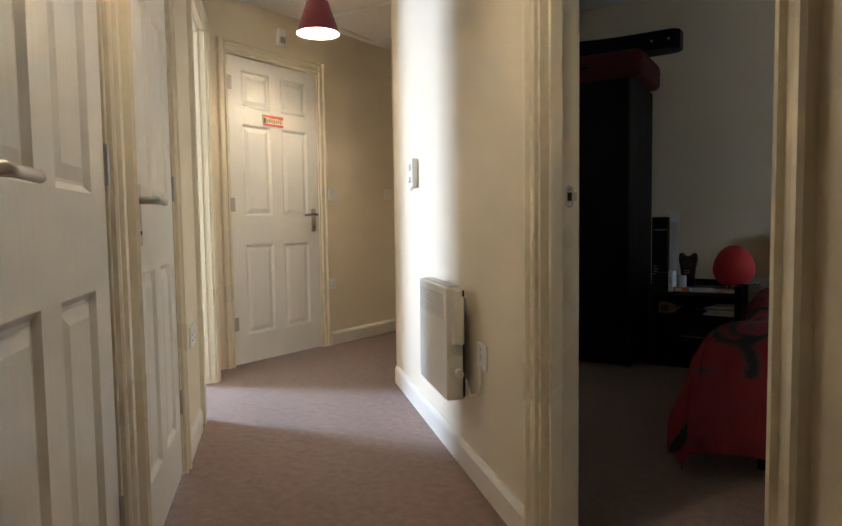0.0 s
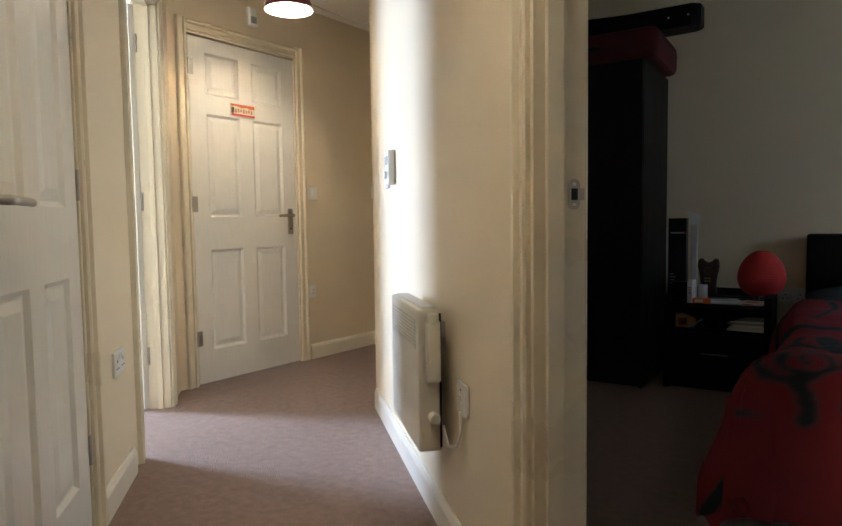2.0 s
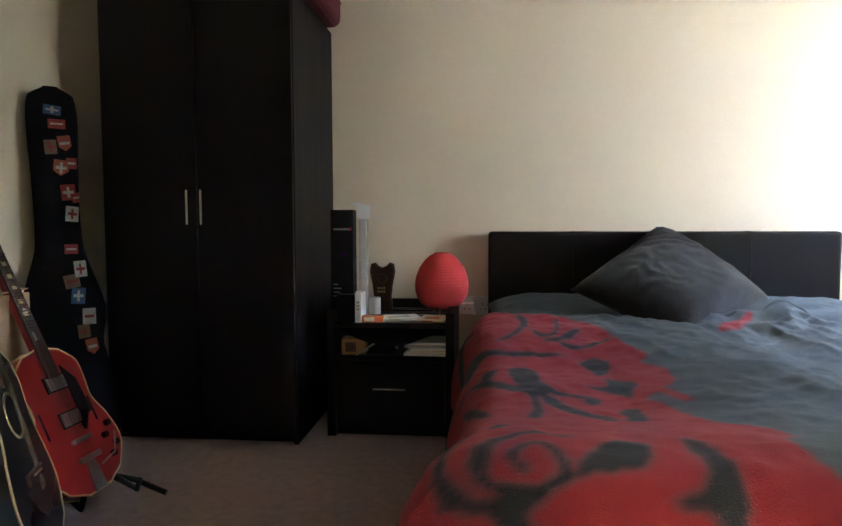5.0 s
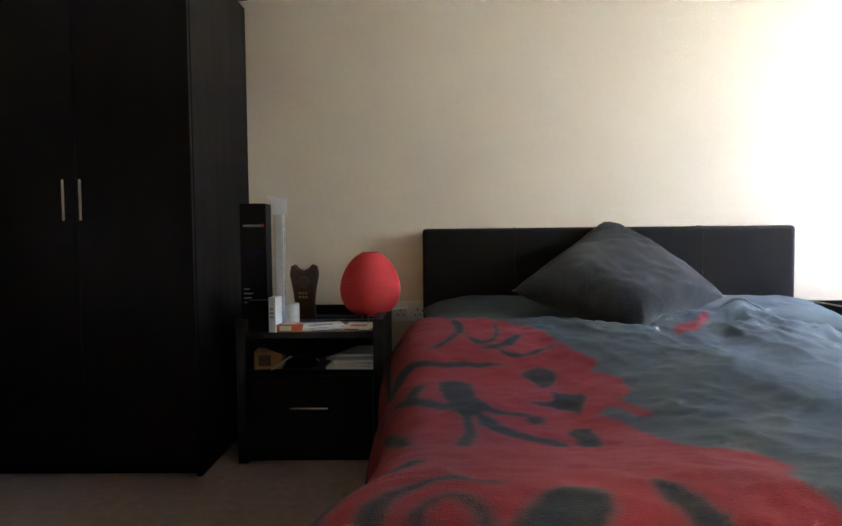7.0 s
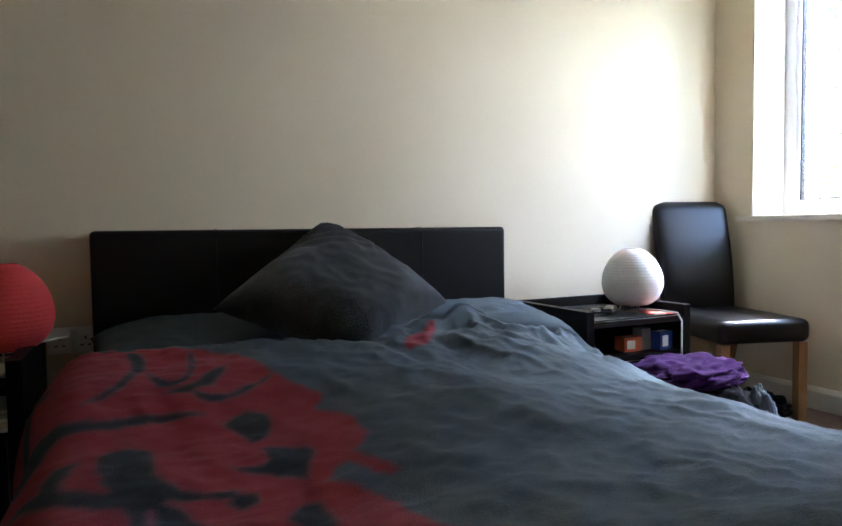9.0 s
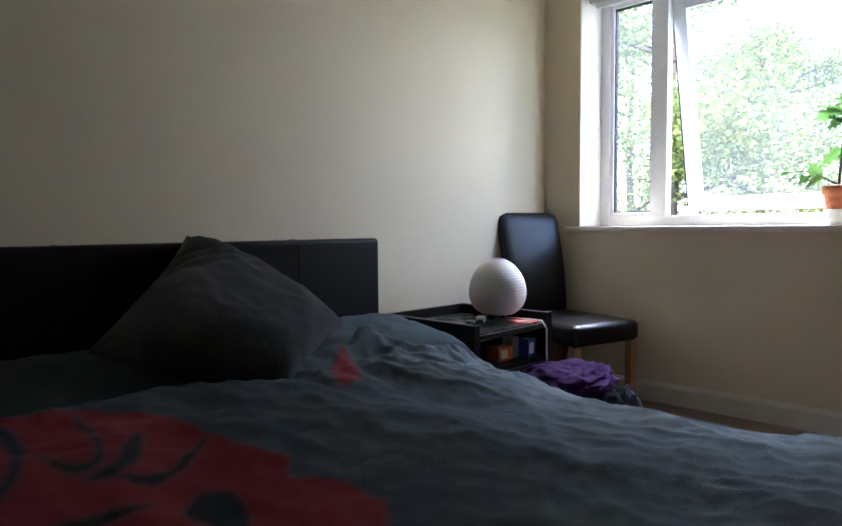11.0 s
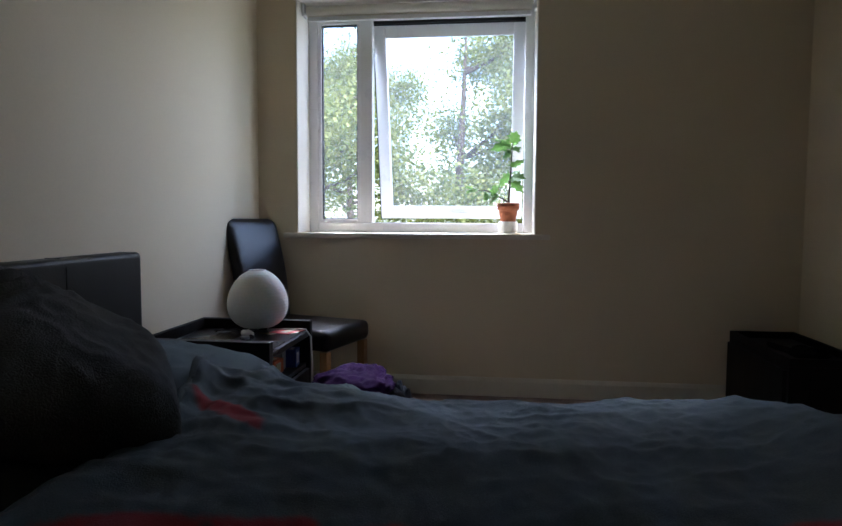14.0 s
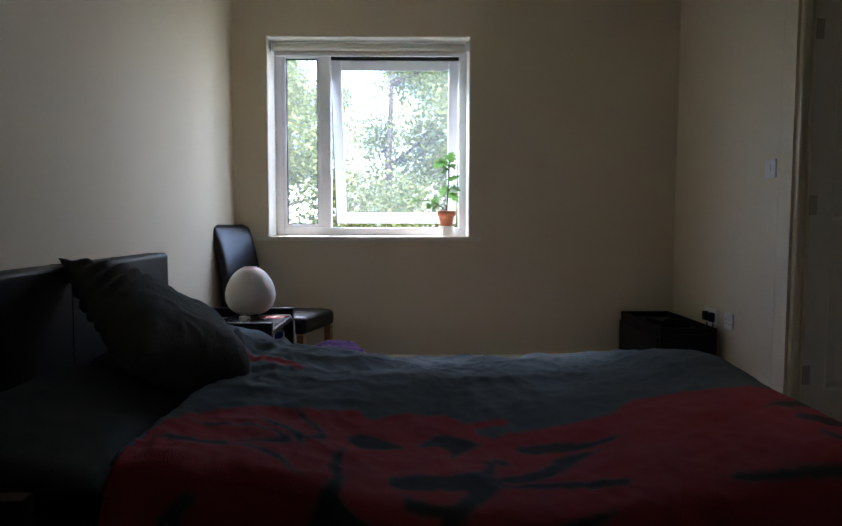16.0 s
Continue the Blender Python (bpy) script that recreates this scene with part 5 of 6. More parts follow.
def fig_leaf(length, rng):
    """A lobed leaf along x, slightly cupped."""
    out = [(0, 0.0), (0.10, 0.16), (0.06, 0.42), (0.24, 0.26), (0.36, 0.50), (0.50, 0.26), (0.70, 0.34), (0.78, 0.14), (1.0, 0.0)]
    pts = out + [(x, -y) for x, y in out[-2:0:-1]]
    own = bmesh.new()
    mid = [own.verts.new((x * length, 0, -0.12 * length * x * x)) for x in (0, 0.25, 0.5, 0.75, 1.0)]
    ring = [own.verts.new((x * length, y * length * 0.75, -0.12 * length * x * x + 0.10 * length * abs(y) + 0.02 * length * rng.random())) for x, y in pts]
    c = own.verts.new((0.45 * length, 0, -0.03 * length))
    for v in mid:
        own.verts.remove(v)
    for k in range(len(ring)):
        own.faces.new((c, ring[k], ring[(k + 1) % len(ring)]))
    return own


prng = random.Random(5)
for k in range(23):
    if k < 9:
        q = k / 8
        at = Vector((-0.012, 0.05 + 0.13 * q, 0.205 + 0.03 * q))
        yaw, pitch, size = prng.uniform(40, 200), prng.uniform(-45, 45), prng.uniform(0.07, 0.12)
    elif k < 15:
        at = Vector((0.0, -0.012, prng.uniform(0.27, 0.40)))
        yaw, pitch, size = prng.uniform(0, 360), prng.uniform(-30, 40), prng.uniform(0.09, 0.13)
    else:
        at = Vector((0.0, -0.014, prng.uniform(0.42, 0.50)))
        yaw, pitch, size = prng.uniform(0, 360), prng.uniform(-35, 35), prng.uniform(0.08, 0.125)
    part("leaf", fig_leaf(size, prng), FIG_LEAF, plant, m=Matrix.Translation(at) @ pose(0, 0, 0, 0, pitch, yaw) @ pose(0, 0, 0, prng.uniform(-60, 60)))

# ---- outdoors ----
structure("ground", box(3.2, 120, -80, 90, -3.4, -3.2), GRASS, "rough grass below the window", category="grass")


def tree(m, height, spread, seed, leaves, label):
    rng = random.Random(seed)
    root = thing("tree", m, label, "tree", "trees beyond the window")
    wood = bmesh.new()
    tube([(0, 0, 0), (0.1, 0.05, height * 0.3), (-0.05, 0.1, height * 0.6), (0.05, 0, height * 0.93)], [0.16, 0.12, 0.08, 0.02], 8, wood)
    tips = []
    for k in range(22):
        z = height * rng.uniform(0.18, 0.85)
        a = rng.uniform(0, 6.28)
        reach = spread * rng.uniform(0.5, 1.0) * (1.1 - 0.6 * z / height)
        end = Vector((math.cos(a) * reach, math.sin(a) * reach, z + reach * rng.uniform(0.2, 0.7)))
        mid = Vector((end.x * 0.5, end.y * 0.5, z + (end.z - z) * 0.35))
        tube([(0, 0, z), mid, end], [0.05, 0.03, 0.008], 5, wood)
        tips += [mid.lerp(end, q) for q in (0.2, 0.5, 0.8, 1.0)]
    part("trunk", wood, TREE_BARK, root)
    vs, fs = [], []
    for k in range(leaves):
        c = rng.choice(tips) + Vector((rng.gauss(0, 0.30), rng.gauss(0, 0.30), rng.gauss(0, 0.26)))
        r = rng.uniform(0.022, 0.048)
        a, b = Euler((rng.uniform(-1, 1), rng.uniform(-1, 1), rng.uniform(0, 6.28))).to_matrix() @ Vector((r, 0, 0)), None
        b = Vector((rng.uniform(-1, 1), rng.uniform(-1, 1), rng.uniform(-1, 1))).cross(a).normalized() * r * 0.75
        i = len(vs)
        vs += [c - a, c - 0.2 * a + b, c + a, c - 0.2 * a - b]
        fs.append((i, i + 1, i + 2, i + 3))
    me = bpy.data.meshes.new("crown")
    me.from_pydata(vs, [], fs)
    me.materials.append(LEAF)
    cr = new("crown", me)
    cr.parent = root
    return root


tree(pose(9.2, 6.9, -3.2), 9.4, 2.6, 11, 40000, "tall leafy tree close to the window")
tree(pose(11.5, 4.3, -3.2), 8.3, 3.0, 12, 50000, "broad leafy tree in pale daylight")
tree(pose(12.6, 2.0, -3.2), 10.2, 3.1, 13, 56000, "tall leafy tree in pale daylight")
tree(pose(10.4, 0.6, -3.2), 8.4, 2.5, 14, 36000, "lower leafy tree in pale daylight")
tree(pose(15.5, 7.4, -3.2), 9.2, 3.3, 15, 40000, "broad leafy tree behind the others")
tree(pose(13.5, 9.6, -3.2), 9.6, 2.8, 16, 26000, "tall leafy tree behind the others")

# ---- on and beside the furniture ----


def smooth_outline(rows, n=40):
    """Half widths (y, w) to a closed outline, by smooth steps."""
    ys = [r[0] for r in rows]
    left = []
    for k in range(n + 1):
        y = ys[0] + (ys[-1] - ys[0]) * (0.5 - 0.5 * math.cos(math.pi * k / n))
        i = max(0, min(len(rows) - 2, sum(1 for q in ys if q <= y) - 1))
        p0, p1, p2, p3 = rows[max(0, i - 1)], rows[i], rows[i + 1], rows[min(len(rows) - 1, i + 2)]
        t = (y - p1[0]) / max(1e-6, p2[0] - p1[0])
        w = 0.5 * (2 * p1[1] + (p2[1] - p0[1]) * t + (2 * p0[1] - 5 * p1[1] + 4 * p2[1] - p3[1]) * t * t + (3 * p1[1] - p0[1] - 3 * p2[1] + p3[1]) * t ** 3)
        left.append((max(0.002, w), y))
    return left + [(-w, y) for w, y in left[::-1]]


def leaning(foot, top, front):
    """A pose with y from foot to top and z towards front."""
    y = (Vector(top) - Vector(foot)).normalized()
    z = Vector(front)
    z = (z - y * z.dot(y)).normalized()
    return Matrix.Translation(foot) @ Matrix((y.cross(z), y, z)).transposed().to_4x4()


def guitar(m, label, body_rows, depth, length, finish, electric):
    root = thing("guitar", m, label, "guitar", "guitars on stands")
    out = smooth_outline(body_rows, 96)
    top = body_rows[-1][0]
    bd = part("body", prism(out, -depth / 2, depth / 2, 0.006), finish, root)
    for z in (depth / 2 - 0.001, -depth / 2 + 0.001):
        part("binding", tube([(x * 1.004, y, z) for x, y in out] + [(out[0][0] * 1.004, out[0][1], z)], 0.0032, 6), BINDING, bd, "cream edge binding")
    z0 = depth / 2
    nl = length - top - 0.17
    nk = bmesh.new()
    box(-0.024, 0.024, top - 0.06, top + nl, z0 - 0.016, z0 + 0.004, 0.006, bm=nk)
    neck = part("neck", nk, finish if electric else ROSEWOOD, root)
    part("fretboard", prism([(-0.027, top - 0.10), (0.027, top - 0.10), (0.022, top + nl), (-0.022, top + nl)], z0 + 0.004, z0 + 0.010), ROSEWOOD, neck)
    for k in range(18):
        y = top + nl - nl * 1.28 * (1 - 2 ** (-(k + 1) / 12))
        part("fret", box(-0.023, 0.023, y - 0.0008, y + 0.0008, z0 + 0.010, z0 + 0.0115), CHROME, neck)
        if k in (2, 4, 6, 8, 11, 14):
            s = 0.009 if electric else 0.003
            part("inlay", box(-s, s, y + 0.006, y + 0.006 + s * 1.5, z0 + 0.0095, z0 + 0.0107), BINDING, neck)
    part("nut", box(-0.022, 0.022, top + nl, top + nl + 0.004, z0 + 0.002, z0 + 0.013), BINDING, neck)
    hd = part("headstock", moved(prism([(-0.024, 0), (0.024, 0), (0.036, 0.05), (0.034, 0.145), (0.016, 0.165), (0, 0.155), (-0.016, 0.165), (-0.034, 0.145), (-0.036, 0.05)], -0.008, 0.008, 0.002), pose(0, top + nl, z0 - 0.006, -12)), GUITAR_BLACK, root)
    for k in range(3):
        for s in (-1, 1):
            c = pose(0, top + nl, z0 - 0.006, -12) @ Vector((s * 0.036, 0.045 + k * 0.038, -0.006))
            tb = cyl(0.003, 0.003, 0.016, 8, m=Matrix.Translation(c) @ pose(0, 0, 0, 0, 90 * s, 0))
            box(c.x + s * 0.014 - 0.004, c.x + s * 0.014 + 0.004, c.y - 0.009, c.y + 0.009, c.z - 0.004, c.z + 0.004, 0.002, bm=tb)
            part("tuning_peg", tb, CHROME, hd)
    for k in range(6):
        x = (k - 2.5) * 0.0075
        part("string", tube([(x, top * 0.27, z0 + 0.013), (x * 0.75, top + nl, z0 + 0.0145)], 0.0006, 4), CHROME, root)
    if electric:
        for y in (top * 0.50, top * 0.75):
            pk = part("pickup", box(-0.042, 0.042, y - 0.020, y + 0.020, z0, z0 + 0.010, 0.003), DULL_STEEL, root)
            part("pickup_ring", box(-0.047, 0.047, y - 0.025, y + 0.025, z0, z0 + 0.004, 0.001), DARK, pk)
        part("bridge", box(-0.045, 0.045, top * 0.33, top * 0.33 + 0.014, z0, z0 + 0.014, 0.003), DULL_STEEL, root)
        tp = part("tailpiece", box(-0.050, 0.050, top * 0.20, top * 0.20 + 0.016, z0, z0 + 0.016, 0.004), DULL_STEEL, root)
        part("tremolo", prism([(-0.03, 0.0), (0.03, 0.0), (0.02, top * 0.20), (-0.02, top * 0.20)], z0 + 0.002, z0 + 0.006), DULL_STEEL, tp)
        part("tremolo_arm", tube([(0.02, top * 0.14, z0 + 0.02), (0.09, top * 0.17, z0 + 0.03), (0.13, top * 0.30, z0 + 0.03)], 0.003, 6), DULL_STEEL, tp)
        part("pickguard", prism([(0.045, top * 0.45), (0.105, top * 0.50), (0.095, top * 0.74), (0.048, top * 0.86)], z0 + 0.004, z0 + 0.007), DARK, root)
        for x, y in ((0.115, 0.30), (0.150, 0.37), (0.120, 0.16), (0.155, 0.22)):
            part("knob", cyl(0.011, 0.010, 0.014, 14, m=pose(x, top * y, z0)), DARK, root)
        for s in (-1, 1):
            part("sound_slot", box(s * 0.12 - 0.005, s * 0.12 + 0.005, top * 0.42, top * 0.60, z0 - 0.001, z0 + 0.0012, 0.001), DARK, root)
    else:
        part("sound_hole", cyl(0.050, 0.050, 0.002, 32, m=pose(0, top * 0.66, z0 - 0.0005)), DARK, root)
        part("rosette", lathe([(0.054, z0 + 0.001), (0.060, z0 + 0.0015), (0.060, z0)], 32), BINDING, root, m=pose(0, top * 0.66, 0))
        part("bridge", box(-0.075, 0.075, top * 0.32, top * 0.32 + 0.028, z0, z0 + 0.010, 0.004), ROSEWOOD, root)
        part("saddle", box(-0.036, 0.036, top * 0.32 + 0.016, top * 0.32 + 0.019, z0 + 0.010, z0 + 0.014), BINDING, root)
    return root


E_ROWS = ((0.0, 0.06), (0.03, 0.135), (0.11, 0.196), (0.20, 0.178), (0.27, 0.140), (0.34, 0.146), (0.40, 0.142), (0.445, 0.085), (0.460, 0.02))
A_ROWS = ((0.0, 0.09), (0.03, 0.150), (0.12, 0.198), (0.22, 0.176), (0.30, 0.140), (0.40, 0.146), (0.46, 0.125), (0.495, 0.07), (0.505, 0.02))
E_POSE = leaning((-1.39, 3.77, 0.065), (-1.80, 3.785, 0.97), (0.88, 0.06, 0.25))
A_POSE = leaning((-1.33, 3.42, 0.065), (-1.641, 3.413, 1.06), (0.88, 0.45, 0.18))
guitar(E_POSE, "cherry-red hollow-bodied electric guitar on a stand", E_ROWS, 0.045, 1.02, GUITAR_RED, True)
guitar(A_POSE, "black acoustic guitar with cream binding on a stand", A_ROWS, 0.115, 1.05, GUITAR_BLACK, False)


def guitar_stand(x, y, turn, label):
    root = thing("guitar_stand", pose(x, y, 0, 0, 0, turn), label, "guitar stand", "guitar stands")
    part("upright", tube([(0, 0.10, 0.02), (0, 0.06, 0.20), (0, 0.04, 0.30)], 0.010, 8), DARK, root)
    for s in (-1, 1):
        part("leg", tube([(0, 0.085, 0.10), (s * 0.12, -0.02, 0.05), (s * 0.17, -0.11, 0.012)], 0.009, 8), DARK, root)
        part("cradle_arm", tube([(s * 0.02, 0.08, 0.11), (s * 0.08, 0.0, 0.060), (s * 0.085, -0.09, 0.050), (s * 0.085, -0.105, 0.085)], 0.009, 8), DARK, root)
    part("rear_leg", tube([(0, 0.09, 0.12), (0, 0.20, 0.012)], 0.009, 8), DARK, root)
    return root


guitar_stand(-1.41, 3.80, 60, "black tubular guitar stand under the red guitar")
guitar_stand(-1.40, 3.44, 40, "black tubular guitar stand under the black guitar")

bag = thing("gig_bag", leaning((-1.775, 4.22, 0.0), (-1.83, 4.245, 1.36), (0.66, -0.75, 0.1)), "black padded guitar bag covered in sewn patches", "guitar bag")
BAG = smooth_outline(((0.0, 0.10), (0.05, 0.155), (0.16, 0.175), (0.30, 0.150), (0.42, 0.125), (0.54, 0.140), (0.66, 0.110), (0.78, 0.075), (1.0, 0.072), (1.25, 0.080), (1.34, 0.070), (1.372, 0.02)), 50)
part("bag_body", prism(BAG, -0.05, 0.05, 0.018), BLACK_CLOTH, bag)
part("zip", tube([(x, y, 0.030) for x, y in BAG] + [(BAG[0][0], BAG[0][1], 0.030)], 0.0035, 6), DARK, bag)
patches = ((0.0, 1.285, 0.056, 0.034, "b"), (0.012, 1.235, 0.056, 0.034, "r"), (-0.012, 1.150, 0.040, 0.052, "t"), (0.034, 1.165, 0.042, 0.056, "o"), (0.018, 1.075, 0.050, 0.058, "o"), (0.052, 1.092, 0.034, 0.040, "r"),
           (0.036, 0.985, 0.048, 0.058, "r"), (0.060, 0.965, 0.026, 0.036, "r"), (0.044, 0.905, 0.042, 0.056, "w"), (0.034, 0.775, 0.044, 0.036, "r"), (0.060, 0.70, 0.040, 0.060, "w"), (0.030, 0.655, 0.050, 0.050, "t"),
           (0.048, 0.600, 0.046, 0.060, "b"), (0.080, 0.52, 0.044, 0.060, "w"), (0.060, 0.465, 0.040, 0.050, "t"), (0.085, 0.405, 0.040, 0.060, "o"))
# patch colours, much darker than the printed cards
PATCH = {c: material("faded_%s_patch" % n, rgb, 0.9, vary=0.3, scale=30, grain=200, bump=0.3) for c, n, rgb in (("b", "blue", (0.03, 0.07, 0.14)), ("r", "red", (0.20, 0.025, 0.022)), ("t", "tan", (0.12, 0.075, 0.035)), ("o", "orange", (0.24, 0.055, 0.025)), ("w", "white", (0.34, 0.32, 0.28)))}
for k, (x, y, w, h, c) in enumerate(patches):
    tilt = pose(x, y, 0.0505, 0, 0, -6 + 5 * (k % 4))
    pt = part("patch", moved(prism([(-w / 2, -h * 0.2), (0, -h / 2), (w / 2, -h * 0.2), (w / 2, h / 2), (-w / 2, h / 2)] if c == "o" else [(-w / 2, -h / 2), (w / 2, -h / 2), (w / 2, h / 2), (-w / 2, h / 2)], 0, 0.0025), tilt), PATCH[c], bag)
    band = PATCH[{"w": "r", "r": "w", "b": "w", "o": "w", "t": "r"}[c]]
    part("emblem", moved(box(-w * 0.36, w * 0.36, -h * 0.09, h * 0.09, 0.002, 0.0036), tilt), band, pt)
    if k % 2 == 0:
        part("emblem", moved(box(-w * 0.09, w * 0.09, -h * 0.34, h * 0.34, 0.002, 0.0038), tilt), band, pt)


def carton(m, w, d, h, label):
    root = thing("cardboard_box", m, label, "box", "stacked cardboard boxes")
    part("sides", box(0, w, 0, d, 0, h - 0.004, 0.004), CARD, root)
    part("flap", box(0.002, w - 0.002, 0.002, d / 2 - 0.002, h - 0.004, h), CARD, root)
    part("flap", moved(box(0.002, w - 0.002, 0.0, d / 2 - 0.004, 0, 0.004), pose(0, d / 2 + 0.002, h - 0.003, 2.5)), CARD, root)
    part("tape", box(-0.0008, w + 0.0008, d / 2 - 0.024, d / 2 + 0.024, h - 0.07, h - 0.0055), TAN_BOX, root)
    lb = part("address_label", box(w, w + 0.001, d * 0.30, d * 0.52, 0.02, 0.11), PAPER, root)
    for k in range(4):
        part("print_bar", box(w + 0.0009, w + 0.0016, d * 0.32, d * (0.42 + 0.02 * (k % 3)), 0.034 + k * 0.017, 0.040 + k * 0.017), DARK, lb)
    part("black_band", box(w, w + 0.001, d * 0.05, d * 0.27, 0.03, 0.085), DARK, root)
    return root


carton(pose(-1.880, 3.45, 0), 0.28, 0.42, 0.36, "large brown cardboard box on the carpet")
carton(pose(-1.885, 3.46, 0.363, 0, 0, 1), 0.26, 0.38, 0.30, "brown cardboard box with a white label, on another box")

case = thing("suitcase", pose(-1.64, 4.39, WD_H), "soft dark red suitcase lying on the wardrobe", "suitcase")
part("shell", box(0, 0.76, 0.0, 0.57, 0.0, 0.172, 0.05, seg=4), SUITCASE, case)
part("zip", boxes([(-0.001, 0.761, 0.02, 0.55, 0.105, 0.112)]), DARK, case)
part("handle", tube([(0.30, -0.004, 0.08), (0.31, -0.03, 0.08), (0.45, -0.03, 0.08), (0.46, -0.004, 0.08)], 0.010, 8), DARK, case)
hc = thing("instrument_case", pose(-1.66, 4.46, WD_H + 0.173, 0, 0, -3), "black hard instrument case lying on a suitcase", "case")
part("shell", prism(smooth_outline(((0.0, 0.09), (0.03, 0.15), (0.25, 0.165), (0.55, 0.10), (0.70, 0.085), (0.92, 0.075), (0.955, 0.04)), 30), 0, 0.115, 0.02), DARK, hc, m=pose(0, 0.2, 0.0, 0, 0, -90))
for x in (0.80, 0.90):
    part("rivet", cyl(0.006, 0.006, 0.004, 10, m=pose(x, 0.118, 0.055, 90)), CHROME, hc)
part("latch", box(0.42, 0.46, 0.085, 0.094, 0.040, 0.075, 0.002), CHROME, hc)

# first bedside table
NT = 0.4702
dryer = thing("appliance_box", pose(-0.845, 4.545, NT, 0, 0, 4), "tall black printed appliance carton", "box")
bx = bmesh.new()
box(0, 0.092, 0, 0.105, 0, 0.455, 0.002, bm=bx)
part("carton", bx, DARK, dryer)
part("print_bar", box(0.012, 0.078, -0.0008, 0.0004, 0.372, 0.380), GREY_PLASTIC, dryer)
part("print_bar", box(0.080, 0.086, -0.0008, 0.0004, 0.370, 0.383), RED_PRINT, dryer)
part("printed_picture", prism([(0.036, 0.26), (0.074, 0.272), (0.074, 0.284), (0.050, 0.288), (0.034, 0.276)], 0, 0.0012), PURPLE, dryer, m=Matrix(((1, 0, 0, 0), (0, 0, -1, 0.0003), (0, 1, 0, 0), (0, 0, 0, 1))))
for k in range(4):
    part("print_bar", box(0.010, 0.030 + 0.006 * (k % 3), -0.0008, 0.0004, 0.10 + k * 0.016, 0.104 + k * 0.016), GREY_PLASTIC, dryer)
clear = thing("plastic_package", pose(-0.742, 4.62, NT, 0, 0, 6), "clear plastic hanging package standing behind a carton", "package")
CLEAR = material("clouded_clear_plastic", (0.62, 0.60, 0.55), 0.25, vary=0.08, scale=14, grain=80, bump=0.2)
part("shell", box(0, 0.035, 0, 0.055, 0, 0.42, 0.006), CLEAR, clear)
part("hang_tab", prism([(-0.01, 0.42), (0.046, 0.42), (0.046, 0.475), (-0.025, 0.490), (-0.028, 0.480), (-0.01, 0.470)], 0.02, 0.022), PAPER, clear, m=Matrix(((1, 0, 0, 0), (0, 0, 1, 0), (0, 1, 0, 0), (0, 0, 0, 1))))
sm = thing("gadget_box", pose(-0.815, 4.515, NT, 0, 0, -8), "small black and white gadget box", "box")
part("carton", box(0, 0.078, 0, 0.06, 0, 0.112, 0.002), DARK, sm)
part("white_side", box(0.078, 0.104, -0.001, 0.061, 0, 0.124, 0.002), PAPER, sm)
for k in range(3):
    part("print_bar", box(0.084, 0.097, -0.0018, -0.0006, 0.05 + k * 0.014, 0.058 + k * 0.014), GREY_PLASTIC, sm)
cup = thing("glass_jar", pose(-0.672, 4.585, NT), "small clear jar behind an orange packet", "jar")
part("jar", lathe([(0.024, 0.0), (0.026, 0.004), (0.026, 0.09), (0.024, 0.094), (0.023, 0.09), (0.023, 0.006)], 20), CLEAR, cup, smooth=True)
orn = thing("wooden_ornament", pose(-0.680, 4.86, NT, 0, 0, 0), "carved dark wooden ornament with two rounded horns", "ornament")
part("carving", moved(prism([(-0.045, 0), (0.045, 0), (0.040, 0.07), (0.046, 0.12), (0.058, 0.18), (0.052, 0.215), (0.034, 0.222), (0.018, 0.205), (0.0, 0.197), (-0.018, 0.205), (-0.034, 0.222), (-0.052, 0.215), (-0.058, 0.18), (-0.046, 0.12), (-0.040, 0.07)], -0.018, 0.018, 0.006), pose(0, 0, 0, 90)), WALNUT, orn)
part("carved_face", moved(cyl(0.026, 0.018, 0.012, 18), pose(0, -0.016, 0.15, 90)), WALNUT, orn)
for k in range(6):
    part("bead", box(-0.022 + (k % 3) * 0.013, -0.013 + (k % 3) * 0.013, -0.023, -0.017, 0.085 + (k // 3) * 0.016, 0.094 + (k // 3) * 0.016, 0.001), BINDING, orn)


def flat_item(name, m, w, d, h, mat, label, category, stripe=None):
    root = thing(name, m, label, category)
    part("sheet" if h < 0.01 else "packet", box(-w / 2, w / 2, -d / 2, d / 2, 0, h, min(0.001, h / 3)), mat, root)
    if stripe:
        part("print_bar", box(-w * 0.34, w * 0.10, -d * 0.55, -d * 0.498, h * 0.2, h * 0.8), stripe, root)
        part("print_bar", box(-w * 0.30, w * 0.25, -d * 0.2, d * 0.1, h, h + 0.0006), stripe, root)
    return root


flat_item("snack_packet", pose(-0.672, 4.535, NT, 0, 0, 6), 0.092, 0.05, 0.026, ORANGE_PRINT, "orange and red printed packet", "packet", CREAM_PRINT)
for k, (x, y, a) in enumerate(((-0.575, 4.60, 14), (-0.585, 4.59, 8), (-0.57, 4.605, 20))):
    flat_item("paper_sheet", pose(x, y, NT + 0.0012 + 0.004 * k, 1.2, -1.0, a), 0.16, 0.11, 0.0025, PAPER, "loose white paper lying on the bedside table", "paper", GREY_PLASTIC if k == 2 else None)
flat_item("magazine", pose(-0.43, 4.62, NT, 0, 0, -6), 0.11, 0.15, 0.006, CREAM_PRINT, "folded leaflet under the red lamp", "leaflet", RED_PRINT)
SHELF = 0.3322
